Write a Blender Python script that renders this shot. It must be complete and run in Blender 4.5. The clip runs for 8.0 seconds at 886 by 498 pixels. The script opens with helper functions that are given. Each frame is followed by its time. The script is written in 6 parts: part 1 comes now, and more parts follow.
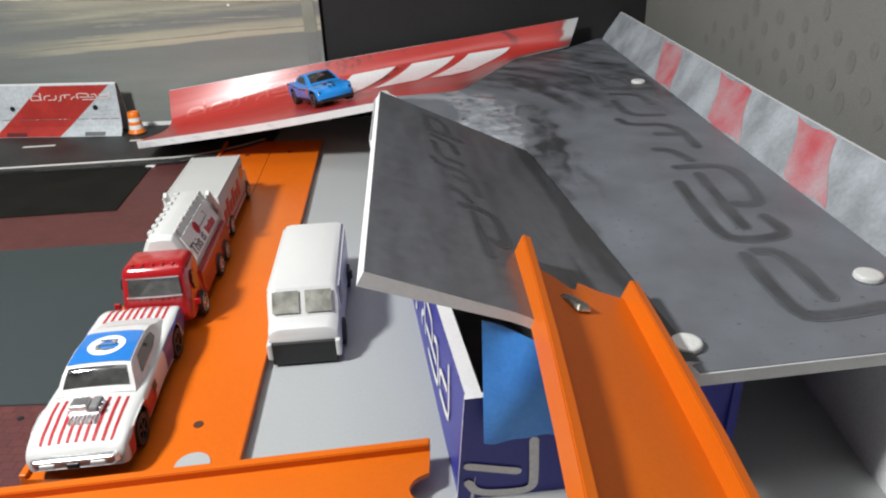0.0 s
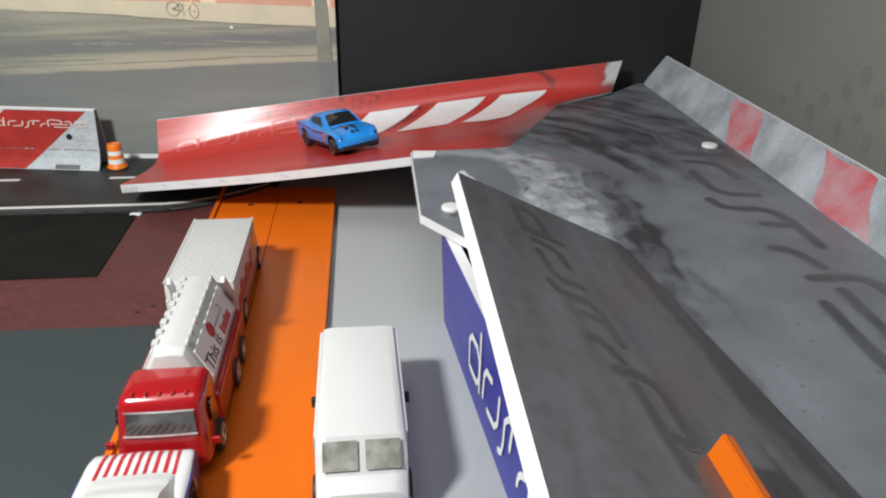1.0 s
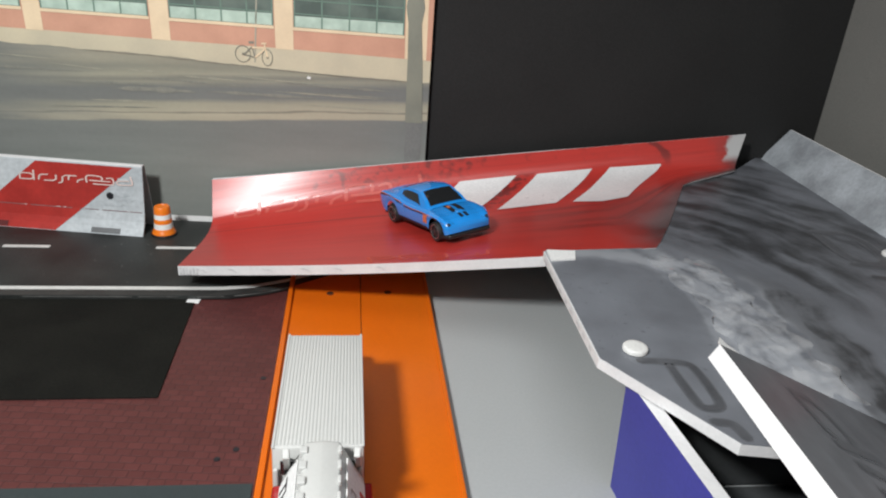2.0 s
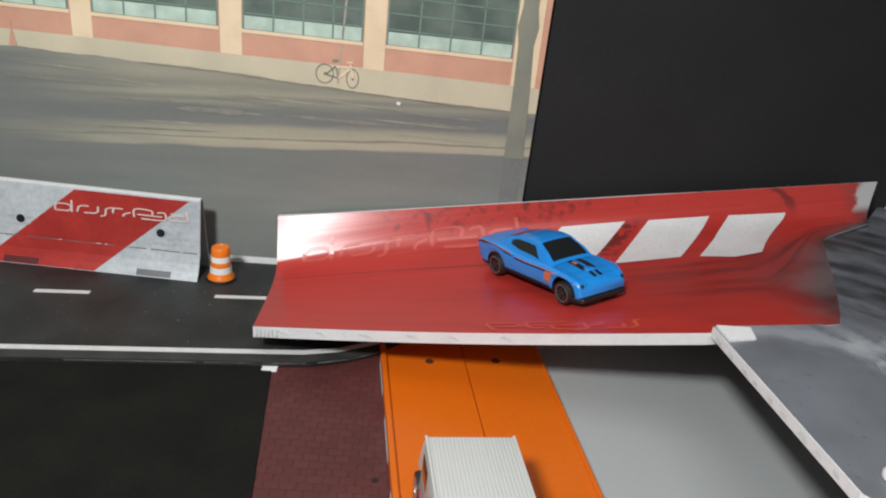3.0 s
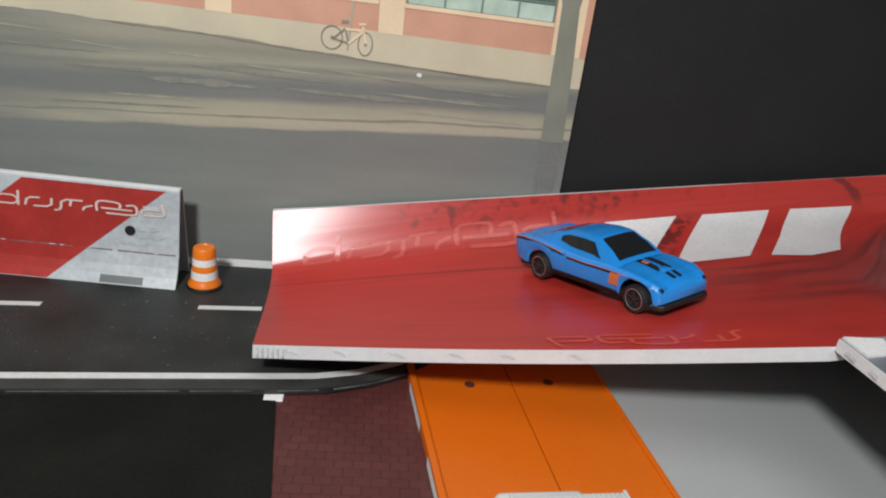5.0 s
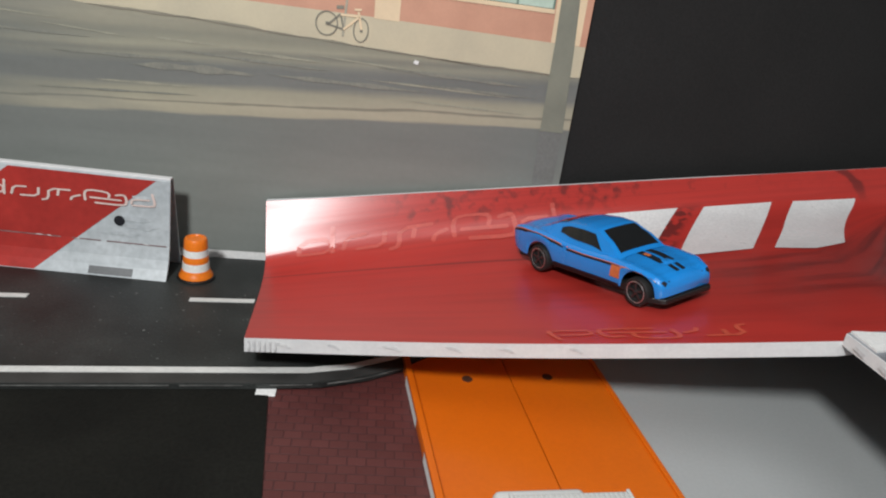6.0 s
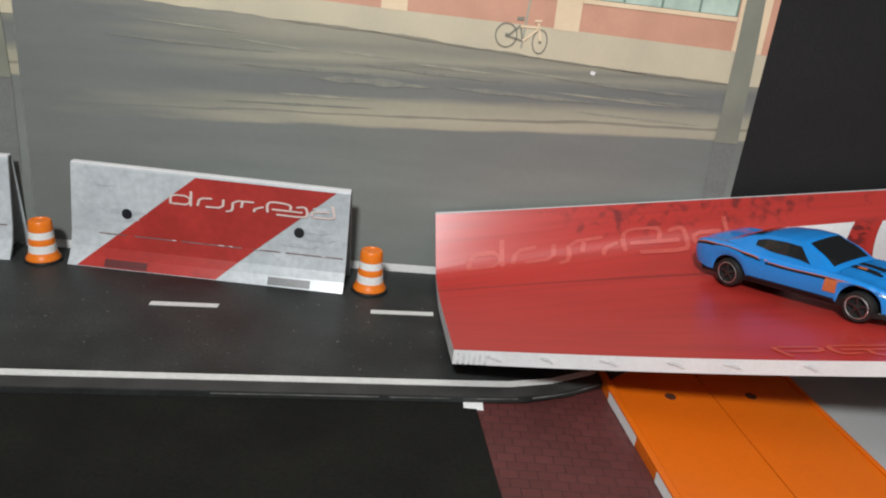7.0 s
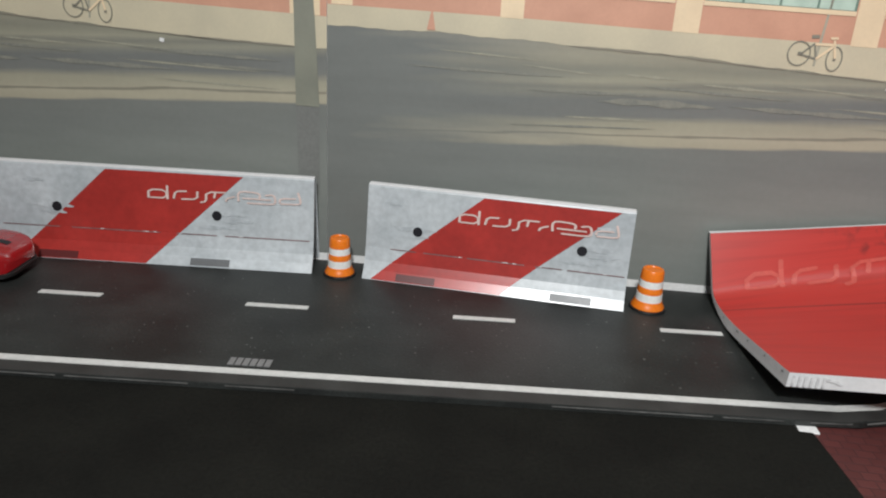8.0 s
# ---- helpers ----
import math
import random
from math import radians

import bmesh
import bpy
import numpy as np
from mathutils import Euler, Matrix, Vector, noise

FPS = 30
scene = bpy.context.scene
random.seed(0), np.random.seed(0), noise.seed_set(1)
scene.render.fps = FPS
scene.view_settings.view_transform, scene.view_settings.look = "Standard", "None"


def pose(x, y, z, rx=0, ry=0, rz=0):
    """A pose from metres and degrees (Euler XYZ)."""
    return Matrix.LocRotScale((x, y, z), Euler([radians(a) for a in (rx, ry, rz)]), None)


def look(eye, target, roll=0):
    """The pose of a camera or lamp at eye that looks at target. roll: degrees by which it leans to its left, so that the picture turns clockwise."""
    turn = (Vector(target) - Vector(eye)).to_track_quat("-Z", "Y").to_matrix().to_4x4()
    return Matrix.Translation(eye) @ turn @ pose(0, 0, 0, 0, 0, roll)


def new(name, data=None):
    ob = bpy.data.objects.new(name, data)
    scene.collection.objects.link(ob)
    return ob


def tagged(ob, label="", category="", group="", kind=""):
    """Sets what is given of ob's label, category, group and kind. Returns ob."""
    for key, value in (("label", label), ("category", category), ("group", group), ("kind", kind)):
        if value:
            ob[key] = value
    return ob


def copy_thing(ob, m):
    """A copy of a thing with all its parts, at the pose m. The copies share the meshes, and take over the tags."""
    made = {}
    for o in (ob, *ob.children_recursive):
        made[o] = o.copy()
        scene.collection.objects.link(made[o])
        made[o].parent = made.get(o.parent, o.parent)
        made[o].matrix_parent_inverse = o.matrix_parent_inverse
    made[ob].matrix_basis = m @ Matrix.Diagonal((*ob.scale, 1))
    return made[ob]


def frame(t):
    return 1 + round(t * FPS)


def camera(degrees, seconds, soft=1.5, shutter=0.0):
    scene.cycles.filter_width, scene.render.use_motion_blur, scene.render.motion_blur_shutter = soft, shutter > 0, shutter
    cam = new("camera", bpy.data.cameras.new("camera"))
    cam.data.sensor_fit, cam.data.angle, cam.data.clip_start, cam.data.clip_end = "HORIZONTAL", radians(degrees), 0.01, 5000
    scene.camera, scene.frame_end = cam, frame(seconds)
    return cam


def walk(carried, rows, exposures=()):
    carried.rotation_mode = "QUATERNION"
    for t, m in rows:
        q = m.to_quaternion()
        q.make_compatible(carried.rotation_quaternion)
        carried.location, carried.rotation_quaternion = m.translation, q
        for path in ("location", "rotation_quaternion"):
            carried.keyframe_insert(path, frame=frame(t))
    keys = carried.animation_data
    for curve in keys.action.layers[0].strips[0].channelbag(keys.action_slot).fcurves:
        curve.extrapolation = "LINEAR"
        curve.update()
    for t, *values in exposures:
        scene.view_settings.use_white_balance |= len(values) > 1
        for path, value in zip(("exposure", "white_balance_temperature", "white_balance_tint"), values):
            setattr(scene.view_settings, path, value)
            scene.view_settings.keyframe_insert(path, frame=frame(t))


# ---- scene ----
cam = camera(64.5, 8.0, soft=2.1)
PATH = [
    (0, (0.0096, -0.0395, 0.1502), (-0.0412, 1.7475, -0.7465), -2.36),
    (0.3, (0.0031, -0.0186, 0.1523), (-0.0196, 1.7708, -0.7407), -1.98),
    (0.5, (-0.0076, -0.0047, 0.1532), (0.0341, 1.7845, -0.7396), -0.30),
    (1, (-0.0325, 0.0294, 0.1578), (0.0303, 1.8239, -0.7230), 1.34),
    (1.5, (-0.0634, 0.0673, 0.1615), (0.0159, 1.8728, -0.6952), 2.87),
    (2, (-0.0933, 0.1050, 0.1632), (0.0057, 1.9236, -0.6631), 4.39),
    (3.5, (-0.1646, 0.1776, 0.1447), (-0.0211, 2.0213, -0.6170), 6.83),
    (4, (-0.1720, 0.1891, 0.1372), (-0.0186, 2.0364, -0.6138), 6.32),
    (4.5, (-0.1693, 0.2008, 0.1294), (0.0431, 2.0469, -0.6101), 6.75),
    (6, (-0.1675, 0.2129, 0.1239), (0.0808, 2.0469, -0.6342), 7.65),
    (6.5, (-0.1884, 0.2157, 0.1140), (0.0154, 2.0775, -0.5874), 6.69),
    (7, (-0.2129, 0.2180, 0.1144), (-0.1100, 2.0817, -0.6040), 6.24),
    (7.5, (-0.2475, 0.2138, 0.1191), (-0.2944, 2.0697, -0.6249), 4.99),
    (8, (-0.2788, 0.2085, 0.1148), (-0.4703, 2.0660, -0.6014), 3.53),
]
walk(cam, [(t, look(eye, target, roll)) for t, eye, target, roll in PATH],
     exposures=[(0, 0.12), (1, 0.08), (2, 0.0), (3.5, -0.12), (4.5, -0.15), (6, -0.15), (7, -0.09), (8, -0.11)])

# ---- light ----
world = bpy.data.worlds.new("room_light")
world.use_nodes = True
scene.world = world
world.node_tree.nodes["Background"].inputs[0].default_value = (0.5, 0.5, 0.5, 1)
world.node_tree.nodes["Background"].inputs[1].default_value = 0.03


def area_lamp(name, eye, target, size, watts, colour, shape="DISK"):
    data = bpy.data.lights.new(name, "AREA")
    data.shape, data.size, data.energy, data.color = shape, size, watts, colour
    ob = new(name, data)
    ob.matrix_world = look(eye, target)
    return ob


area_lamp("key_lamp", (-0.275, 0.035, 0.352), (-0.12, 0.36, 0.0), 0.058, 3.05, (0.96, 0.975, 0.972))
# added soft fill from above for the ambient light, not a lamp of the room
area_lamp("fill_lamp", (-0.1, 0.1, 1.15), (-0.1, 0.2, 0.0), 0.7, 3.6, (0.99, 0.98, 0.985), "SQUARE")


# ---- materials ----
def mat(name, colour, rough=0.5, metal=0.0, second=None, scale=60.0, amount=0.35, grain=900.0, grain_amount=0.08,
        bump=0.0, bump_scale=900.0, coat=0.0, coat_rough=0.1, spec=0.5):
    """A surface with broad stains between two colours and a fine grain."""
    m = bpy.data.materials.new(name)
    m.use_nodes = True
    nt = m.node_tree
    n, l = nt.nodes, nt.links
    b = n["Principled BSDF"]
    b.inputs["Roughness"].default_value, b.inputs["Metallic"].default_value = rough, metal
    b.inputs["Coat Weight"].default_value, b.inputs["Coat Roughness"].default_value = coat, coat_rough
    b.inputs["Specular IOR Level"].default_value = spec
    tc = n.new("ShaderNodeTexCoord")
    big = n.new("ShaderNodeTexNoise")
    big.inputs["Scale"].default_value, big.inputs["Detail"].default_value = scale, 5
    fine = n.new("ShaderNodeTexNoise")
    fine.inputs["Scale"].default_value, fine.inputs["Detail"].default_value = grain, 3
    l.new(tc.outputs["Object"], big.inputs["Vector"])
    l.new(tc.outputs["Object"], fine.inputs["Vector"])
    ramp = n.new("ShaderNodeValToRGB")
    ramp.color_ramp.elements[0].position, ramp.color_ramp.elements[1].position = 0.35, 0.65
    second = second or tuple(c * 0.82 for c in colour)
    ramp.color_ramp.elements[0].color = (*colour, 1)
    ramp.color_ramp.elements[1].color = (*(c + (s - c) * amount * 2 if amount < 0.5 else s for c, s in zip(colour, second)), 1)
    l.new(big.outputs["Fac"], ramp.inputs["Fac"])
    mul = n.new("ShaderNodeMapRange")
    mul.inputs["From Min"].default_value, mul.inputs["From Max"].default_value = 0.3, 0.7
    mul.inputs["To Min"].default_value, mul.inputs["To Max"].default_value = 1 - grain_amount, 1 + grain_amount
    l.new(fine.outputs["Fac"], mul.inputs["Value"])
    mix = n.new("ShaderNodeVectorMath")
    mix.operation = "SCALE"
    l.new(ramp.outputs["Color"], mix.inputs[0])
    l.new(mul.outputs["Result"], mix.inputs["Scale"])
    l.new(mix.outputs["Vector"], b.inputs["Base Color"])
    rr = n.new("ShaderNodeMapRange")
    rr.inputs["To Min"].default_value, rr.inputs["To Max"].default_value = max(rough - 0.06, 0.02), min(rough + 0.08, 1)
    l.new(big.outputs["Fac"], rr.inputs["Value"])
    l.new(rr.outputs["Result"], b.inputs["Roughness"])
    if bump:
        bn = n.new("ShaderNodeTexNoise")
        bn.inputs["Scale"].default_value, bn.inputs["Detail"].default_value = bump_scale, 4
        l.new(tc.outputs["Object"], bn.inputs["Vector"])
        bp = n.new("ShaderNodeBump")
        bp.inputs["Strength"].default_value, bp.inputs["Distance"].default_value = bump, 0.0006
        l.new(bn.outputs["Fac"], bp.inputs["Height"])
        l.new(bp.outputs["Normal"], b.inputs["Normal"])
    return m


GREY_TABLE = mat("grey_tabletop", (0.365, 0.38, 0.38), 0.45, amount=0.15, scale=9, grain_amount=0.03)
WALL_PAINT = mat("plain_wall_paint", (0.45, 0.45, 0.44), 0.8, amount=0.2, scale=4)
BLACK_BOARD = mat("black_board", (0.0145, 0.0145, 0.0145), 0.7, spec=0.35, second=(0.0185, 0.0185, 0.0185), scale=25, grain_amount=0.15, bump=0.1)
BLACK_MAT = mat("black_mat", (0.007, 0.007, 0.006), 0.9, spec=0.12, second=(0.012, 0.012, 0.010), scale=40, grain_amount=0.2, bump=0.2)
SLATE = mat("slate_grey_paper", (0.026, 0.036, 0.038), 0.6, scale=20, amount=0.2, grain_amount=0.08)
ROAD = mat("printed_asphalt", (0.0135, 0.0150, 0.0145), 0.5, spec=0.4, second=(0.030, 0.033, 0.0315), scale=45, amount=0.45, grain=1600, grain_amount=0.35, bump=0.1)
SPECK = mat("pale_speckle", (0.15, 0.16, 0.15), 0.6, second=(0.05, 0.055, 0.05), scale=160, amount=0.5)
FRAY = mat("frayed_paper", (0.13, 0.13, 0.125), 0.7, second=(0.05, 0.05, 0.048), scale=160, amount=0.5)
ROAD_EDGE = mat("dark_road_edge", (0.024, 0.024, 0.023), 0.6, second=(0.04, 0.04, 0.038), scale=90, amount=0.45)
WHITE_PAINT = mat("white_line", (0.62, 0.62, 0.6), 0.6, scale=250, amount=0.25)
FOAM_WHITE = mat("white_foam_edge", (0.70, 0.70, 0.70), 0.6, second=(0.60, 0.60, 0.61), scale=120, amount=0.25, grain_amount=0.04, bump=0.08)
PAPER_WHITE = mat("white_paper", (0.76, 0.76, 0.75), 0.55, amount=0.1)
LEAF_FAINT = mat("fainter_dark_print", (0.082, 0.084, 0.091), 0.28, second=(0.108, 0.110, 0.119), scale=60, amount=0.5)
LEAF_PRINT = mat("faint_dark_print", (0.057, 0.058, 0.063), 0.28, second=(0.086, 0.088, 0.095), scale=45, amount=0.45)
EMBLEM_FAINT = mat("faint_grey_print", (0.092, 0.096, 0.104), 0.42, second=(0.128, 0.134, 0.145), scale=60, amount=0.5)
EMBLEM_DARK = mat("dark_grey_print", (0.056, 0.058, 0.064), 0.42, second=(0.098, 0.102, 0.112), scale=38, amount=0.45)
KERB_GREY = mat("kerb_concrete_print", (0.395, 0.425, 0.455), 0.45, second=(0.24, 0.257, 0.276), scale=55, amount=0.5, grain=600, grain_amount=0.1)
KERB_PINK = mat("kerb_red_print", (0.48, 0.090, 0.105), 0.5, second=(0.44, 0.30, 0.32), scale=48, amount=0.5)
BARRIER_GREY = mat("barrier_concrete_print", (0.52, 0.555, 0.575), 0.3, second=(0.39, 0.425, 0.445), scale=50, amount=0.45, grain=420, grain_amount=0.1, coat=0.65, coat_rough=0.23)
BARRIER_RED = mat("barrier_red_print", (0.42, 0.036, 0.029), 0.3, second=(0.33, 0.027, 0.022), scale=60, amount=0.45, grain=420, grain_amount=0.08, coat=0.65, coat_rough=0.23)
BARRIER_SMUDGE = mat("barrier_smudge", (0.37, 0.40, 0.42), 0.35, second=(0.50, 0.535, 0.555), scale=240, amount=0.5, grain=420, grain_amount=0.1)
CREASE_WEAR = mat("worn_crease", (0.15, 0.085, 0.085), 0.5, second=(0.26, 0.17, 0.17), scale=300, amount=0.5)
BARRIER_DARK = mat("barrier_slot_print", (0.12, 0.125, 0.13), 0.4, scale=120)
BARRIER_DARK_RED = mat("barrier_dark_red_print", (0.10, 0.014, 0.014), 0.4, scale=120)
EMBLEM_PALE = mat("pale_pink_print", (0.68, 0.54, 0.50), 0.45, scale=200, amount=0.3)
EMBLEM_RED = mat("soft_red_print", (0.55, 0.085, 0.065), 0.5, scale=200, amount=0.3, coat=0.9, coat_rough=0.285, spec=0.3)
EMBLEM_ORANGE = mat("orange_red_print", (0.56, 0.085, 0.05), 0.35, scale=200, amount=0.3)
BANK_WHITE = mat("white_chequer_print", (0.74, 0.74, 0.74), 0.28, scale=60, amount=0.25, coat=0.4, coat_rough=0.18)
ORANGE = mat("orange_track_plastic", (0.62, 0.128, 0.004), 0.34, second=(0.57, 0.106, 0.003), scale=18, amount=0.35, grain_amount=0.03)
HOLE_DARK = mat("hole_shadow_brown", (0.06, 0.02, 0.008), 0.7)
BLUE_CARD = mat("blue_box_card", (0.038, 0.040, 0.30), 0.4, second=(0.030, 0.032, 0.25), scale=30, amount=0.3)
LIGHT_BLUE = mat("light_blue_tape", (0.075, 0.33, 0.86), 0.35, second=(0.05, 0.24, 0.74), scale=60, amount=0.4)
DARK_INSIDE = mat("dark_inside", (0.050, 0.054, 0.056), 0.7)
GREY_WALL = mat("grey_panel", (0.20, 0.197, 0.182), 0.7, second=(0.175, 0.172, 0.16), scale=14, amount=0.3, grain=1400, grain_amount=0.1, bump=0.25)
GREY_WALL_DOT = mat("grey_panel_dot", (0.158, 0.156, 0.145), 0.75, second=(0.180, 0.177, 0.164), scale=200, amount=0.5, grain=1400, grain_amount=0.1)
FLUTE_GREY = mat("flute_shadow_grey", (0.50, 0.50, 0.51), 0.7, second=(0.64, 0.64, 0.64), scale=500, amount=0.5)
PIN_WHITE = mat("white_pin_plastic", (0.72, 0.72, 0.7), 0.35)
STEEL = mat("bare_metal", (0.5, 0.47, 0.4), 0.25, 1.0, scale=400)
CHROME = mat("chrome_plating", (0.86, 0.87, 0.88), 0.34, 1.0, scale=400, amount=0.1)
WHITE_BODY = mat("white_car_enamel", (0.58, 0.585, 0.57), 0.3, amount=0.1, grain_amount=0.015, coat=0.2, coat_rough=0.06)
WHITE_PLASTIC = mat("white_plastic", (0.50, 0.505, 0.49), 0.4, amount=0.1, grain_amount=0.02)
RED_BODY = mat("red_car_enamel", (0.33, 0.007, 0.010), 0.2, amount=0.2, grain_amount=0.02, coat=0.7, coat_rough=0.05)
BLUE_BODY = mat("blue_car_enamel", (0.012, 0.245, 0.70), 0.25, amount=0.15, grain_amount=0.02, coat=0.6, coat_rough=0.06)
NAVY_PRINT = mat("navy_print", (0.03, 0.04, 0.24), 0.3, coat=0.3)
ROOF_BLUE = mat("roof_blue_print", (0.02, 0.17, 0.52), 0.3, coat=0.3)
RED_PRINT = mat("red_print", (0.45, 0.02, 0.03), 0.35)
BLACK_PRINT = mat("black_print", (0.012, 0.012, 0.016), 0.4)
ORANGE_PRINT = mat("orange_print", (0.62, 0.17, 0.06), 0.4)
GREY_PRINT = mat("grey_print", (0.2, 0.2, 0.2), 0.5)
BLACK_PLASTIC = mat("black_plastic", (0.012, 0.012, 0.012), 0.45, grain_amount=0.15)
RIM_BLACK = mat("glossy_black_rim", (0.02, 0.02, 0.021), 0.18, amount=0.1, coat=0.5)
TYRE = mat("black_tyre", (0.014, 0.014, 0.014), 0.6, bump=0.2)
GLASS_DARK = mat("tinted_glass", (0.012, 0.013, 0.014), 0.06, coat=0.5, coat_rough=0.03)
# the paler patches are reflections painted into the glass colour
GLASS_GLINTS = mat("glass_with_painted_glints", (0.016, 0.017, 0.018), 0.06, second=(0.07, 0.07, 0.068), scale=150, amount=0.5, coat=0.6, coat_rough=0.04)
GLASS_SMOKE = mat("smoked_glass", (0.16, 0.16, 0.14), 0.08, second=(0.34, 0.34, 0.3), scale=170, amount=0.5, coat=0.5)
DRUM_ORANGE = mat("drum_orange", (0.80, 0.19, 0.012), 0.35, amount=0.15)
DRUM_WHITE = mat("drum_white", (0.78, 0.78, 0.76), 0.4, amount=0.1)
CEMENT = mat("photo_pavement", (0.60, 0.535, 0.385), 0.45, second=(0.48, 0.435, 0.325), scale=30, amount=0.4, grain_amount=0.02)
PHOTO_BRICK = mat("photo_brick", (0.610, 0.330, 0.230), 0.45, second=(0.520, 0.275, 0.190), scale=60, amount=0.4, grain_amount=0.02)
PHOTO_STONE = mat("photo_stone", (0.793, 0.634, 0.428), 0.45, second=(0.682, 0.539, 0.365), scale=60, amount=0.4, grain_amount=0.02)
PHOTO_GLASS = mat("photo_window", (0.135, 0.175, 0.150), 0.4, second=(0.075, 0.105, 0.092), scale=70, amount=0.5, grain_amount=0.02)
PHOTO_BLIND = mat("photo_window_blind", (0.506, 0.637, 0.544), 0.4, second=(0.375, 0.488, 0.413), scale=120, amount=0.5, grain_amount=0.02)
PHOTO_FRAME = mat("photo_window_frame", (0.16, 0.25, 0.2), 0.45)
PHOTO_POLE = mat("photo_pole", (0.245, 0.250, 0.200), 0.45, second=(0.190, 0.195, 0.160), scale=50, amount=0.4, grain_amount=0.02)
PHOTO_POST = mat("photo_sign_post", (0.40, 0.38, 0.30), 0.45)
PHOTO_SHADE = mat("photo_shade", (0.17, 0.175, 0.165), 0.45, second=(0.19, 0.195, 0.185), scale=50, amount=0.4)
PHOTO_DARK = mat("photo_dark_ink", (0.24, 0.23, 0.185), 0.5)
PHOTO_GLINT = mat("photo_pale_streak", (0.335, 0.325, 0.255), 0.45, second=(0.28, 0.275, 0.22), scale=160, amount=0.5)
PHOTO_STREAK = mat("photo_dark_streak", (0.195, 0.198, 0.175), 0.45, second=(0.24, 0.238, 0.20), scale=160, amount=0.5)
PHOTO_KERB = mat("photo_kerb_shade", (0.26, 0.24, 0.19), 0.5, grain_amount=0.03)


def photo_road_material():
    """Printed street: grey asphalt with sunlit bands that run across the sheet."""
    m = bpy.data.materials.new("photo_street")
    m.use_nodes = True
    nt = m.node_tree
    n, l = nt.nodes, nt.links
    b = n["Principled BSDF"]
    b.inputs["Roughness"].default_value = 0.45
    tc = n.new("ShaderNodeTexCoord")
    mp = n.new("ShaderNodeMapping")
    mp.inputs["Scale"].default_value = (11, 1, 110)
    l.new(tc.outputs["Object"], mp.inputs["Vector"])
    wob = n.new("ShaderNodeTexNoise")
    wob.inputs["Scale"].default_value, wob.inputs["Detail"].default_value = 1.6, 6
    l.new(mp.outputs["Vector"], wob.inputs["Vector"])
    sep = n.new("ShaderNodeSeparateXYZ")
    l.new(tc.outputs["Object"], sep.inputs["Vector"])

    def calc(op, a, c, d=None):
        q = n.new("ShaderNodeMath")
        q.operation = op
        for i, v in enumerate((a, c, d)):
            if v is None:
                continue
            if isinstance(v, (int, float)):
                q.inputs[i].default_value = v
            else:
                l.new(v, q.inputs[i])
        return q.outputs[0]

    # height on the sheet, tilted and wavered, in metres
    h = calc("ADD", sep.outputs["Z"], calc("MULTIPLY", calc("SUBTRACT", wob.outputs["Fac"], 0.5), 0.0045))
    h = calc("SUBTRACT", h, calc("MULTIPLY", calc("SUBTRACT", sep.outputs["X"], 0.16), 0.050))
    ramp = n.new("ShaderNodeValToRGB")
    els = ramp.color_ramp.elements
    stops = ((0.0, .186, .200, .187), (.40, .208, .221, .204), (.54, .184, .195, .182), (.614, .188, .198, .183), (.624, .39, .36, .27), (.656, .40, .37, .28), (.662, .16, .155, .125), (.668, .38, .355, .27),
             (.705, .33, .315, .24), (.735, .180, .186, .174), (.79, .168, .175, .165), (.825, .27, .265, .21), (.842, .21, .208, .175), (.865, .315, .305, .235), (.90, .245, .24, .19), (.93, .29, .277, .215), (1.0, .365, .34, .26))
    els[0].position, els[0].color = stops[0][0], (*stops[0][1:], 1)
    els[1].position, els[1].color = stops[-1][0], (*stops[-1][1:], 1)
    for p, *c in stops[1:-1]:
        e = els.new(p)
        e.color = (*c, 1)
    l.new(calc("MULTIPLY", h, 10.0), ramp.inputs["Fac"])
    # the sunlit bands fade out towards the sheet's start
    shade = n.new("ShaderNodeMapRange")
    shade.inputs["From Min"].default_value, shade.inputs["From Max"].default_value = 0.02, 0.115
    l.new(calc("ADD", sep.outputs["X"], calc("MULTIPLY", calc("SUBTRACT", wob.outputs["Fac"], 0.5), 0.12)), shade.inputs["Value"])
    mix = n.new("ShaderNodeMix")
    mix.data_type = "RGBA"
    mix.inputs["A"].default_value = (0.170, 0.180, 0.170, 1)
    l.new(shade.outputs["Result"], mix.inputs["Factor"])
    l.new(ramp.outputs["Color"], mix.inputs["B"])
    grain = n.new("ShaderNodeTexNoise")
    grain.inputs["Scale"].default_value, grain.inputs["Detail"].default_value = 420, 5
    l.new(tc.outputs["Object"], grain.inputs["Vector"])
    g = n.new("ShaderNodeMapRange")
    g.inputs["To Min"].default_value, g.inputs["To Max"].default_value = 0.94, 1.06
    l.new(grain.outputs["Fac"], g.inputs["Value"])
    thin = n.new("ShaderNodeMapping")
    thin.inputs["Scale"].default_value = (26, 1, 190)
    thin.inputs["Rotation"].default_value = (0, 0.05, 0)
    l.new(tc.outputs["Object"], thin.inputs["Vector"])
    lines = n.new("ShaderNodeTexNoise")
    lines.inputs["Scale"].default_value, lines.inputs["Detail"].default_value = 1.0, 5
    l.new(thin.outputs["Vector"], lines.inputs["Vector"])
    g2 = n.new("ShaderNodeMapRange")
    g2.inputs["From Min"].default_value, g2.inputs["From Max"].default_value = 0.3, 0.7
    g2.inputs["To Min"].default_value, g2.inputs["To Max"].default_value = 0.95, 1.05
    l.new(lines.outputs["Fac"], g2.inputs["Value"])
    sc = n.new("ShaderNodeVectorMath")
    sc.operation = "SCALE"
    l.new(mix.outputs["Result"], sc.inputs[0])
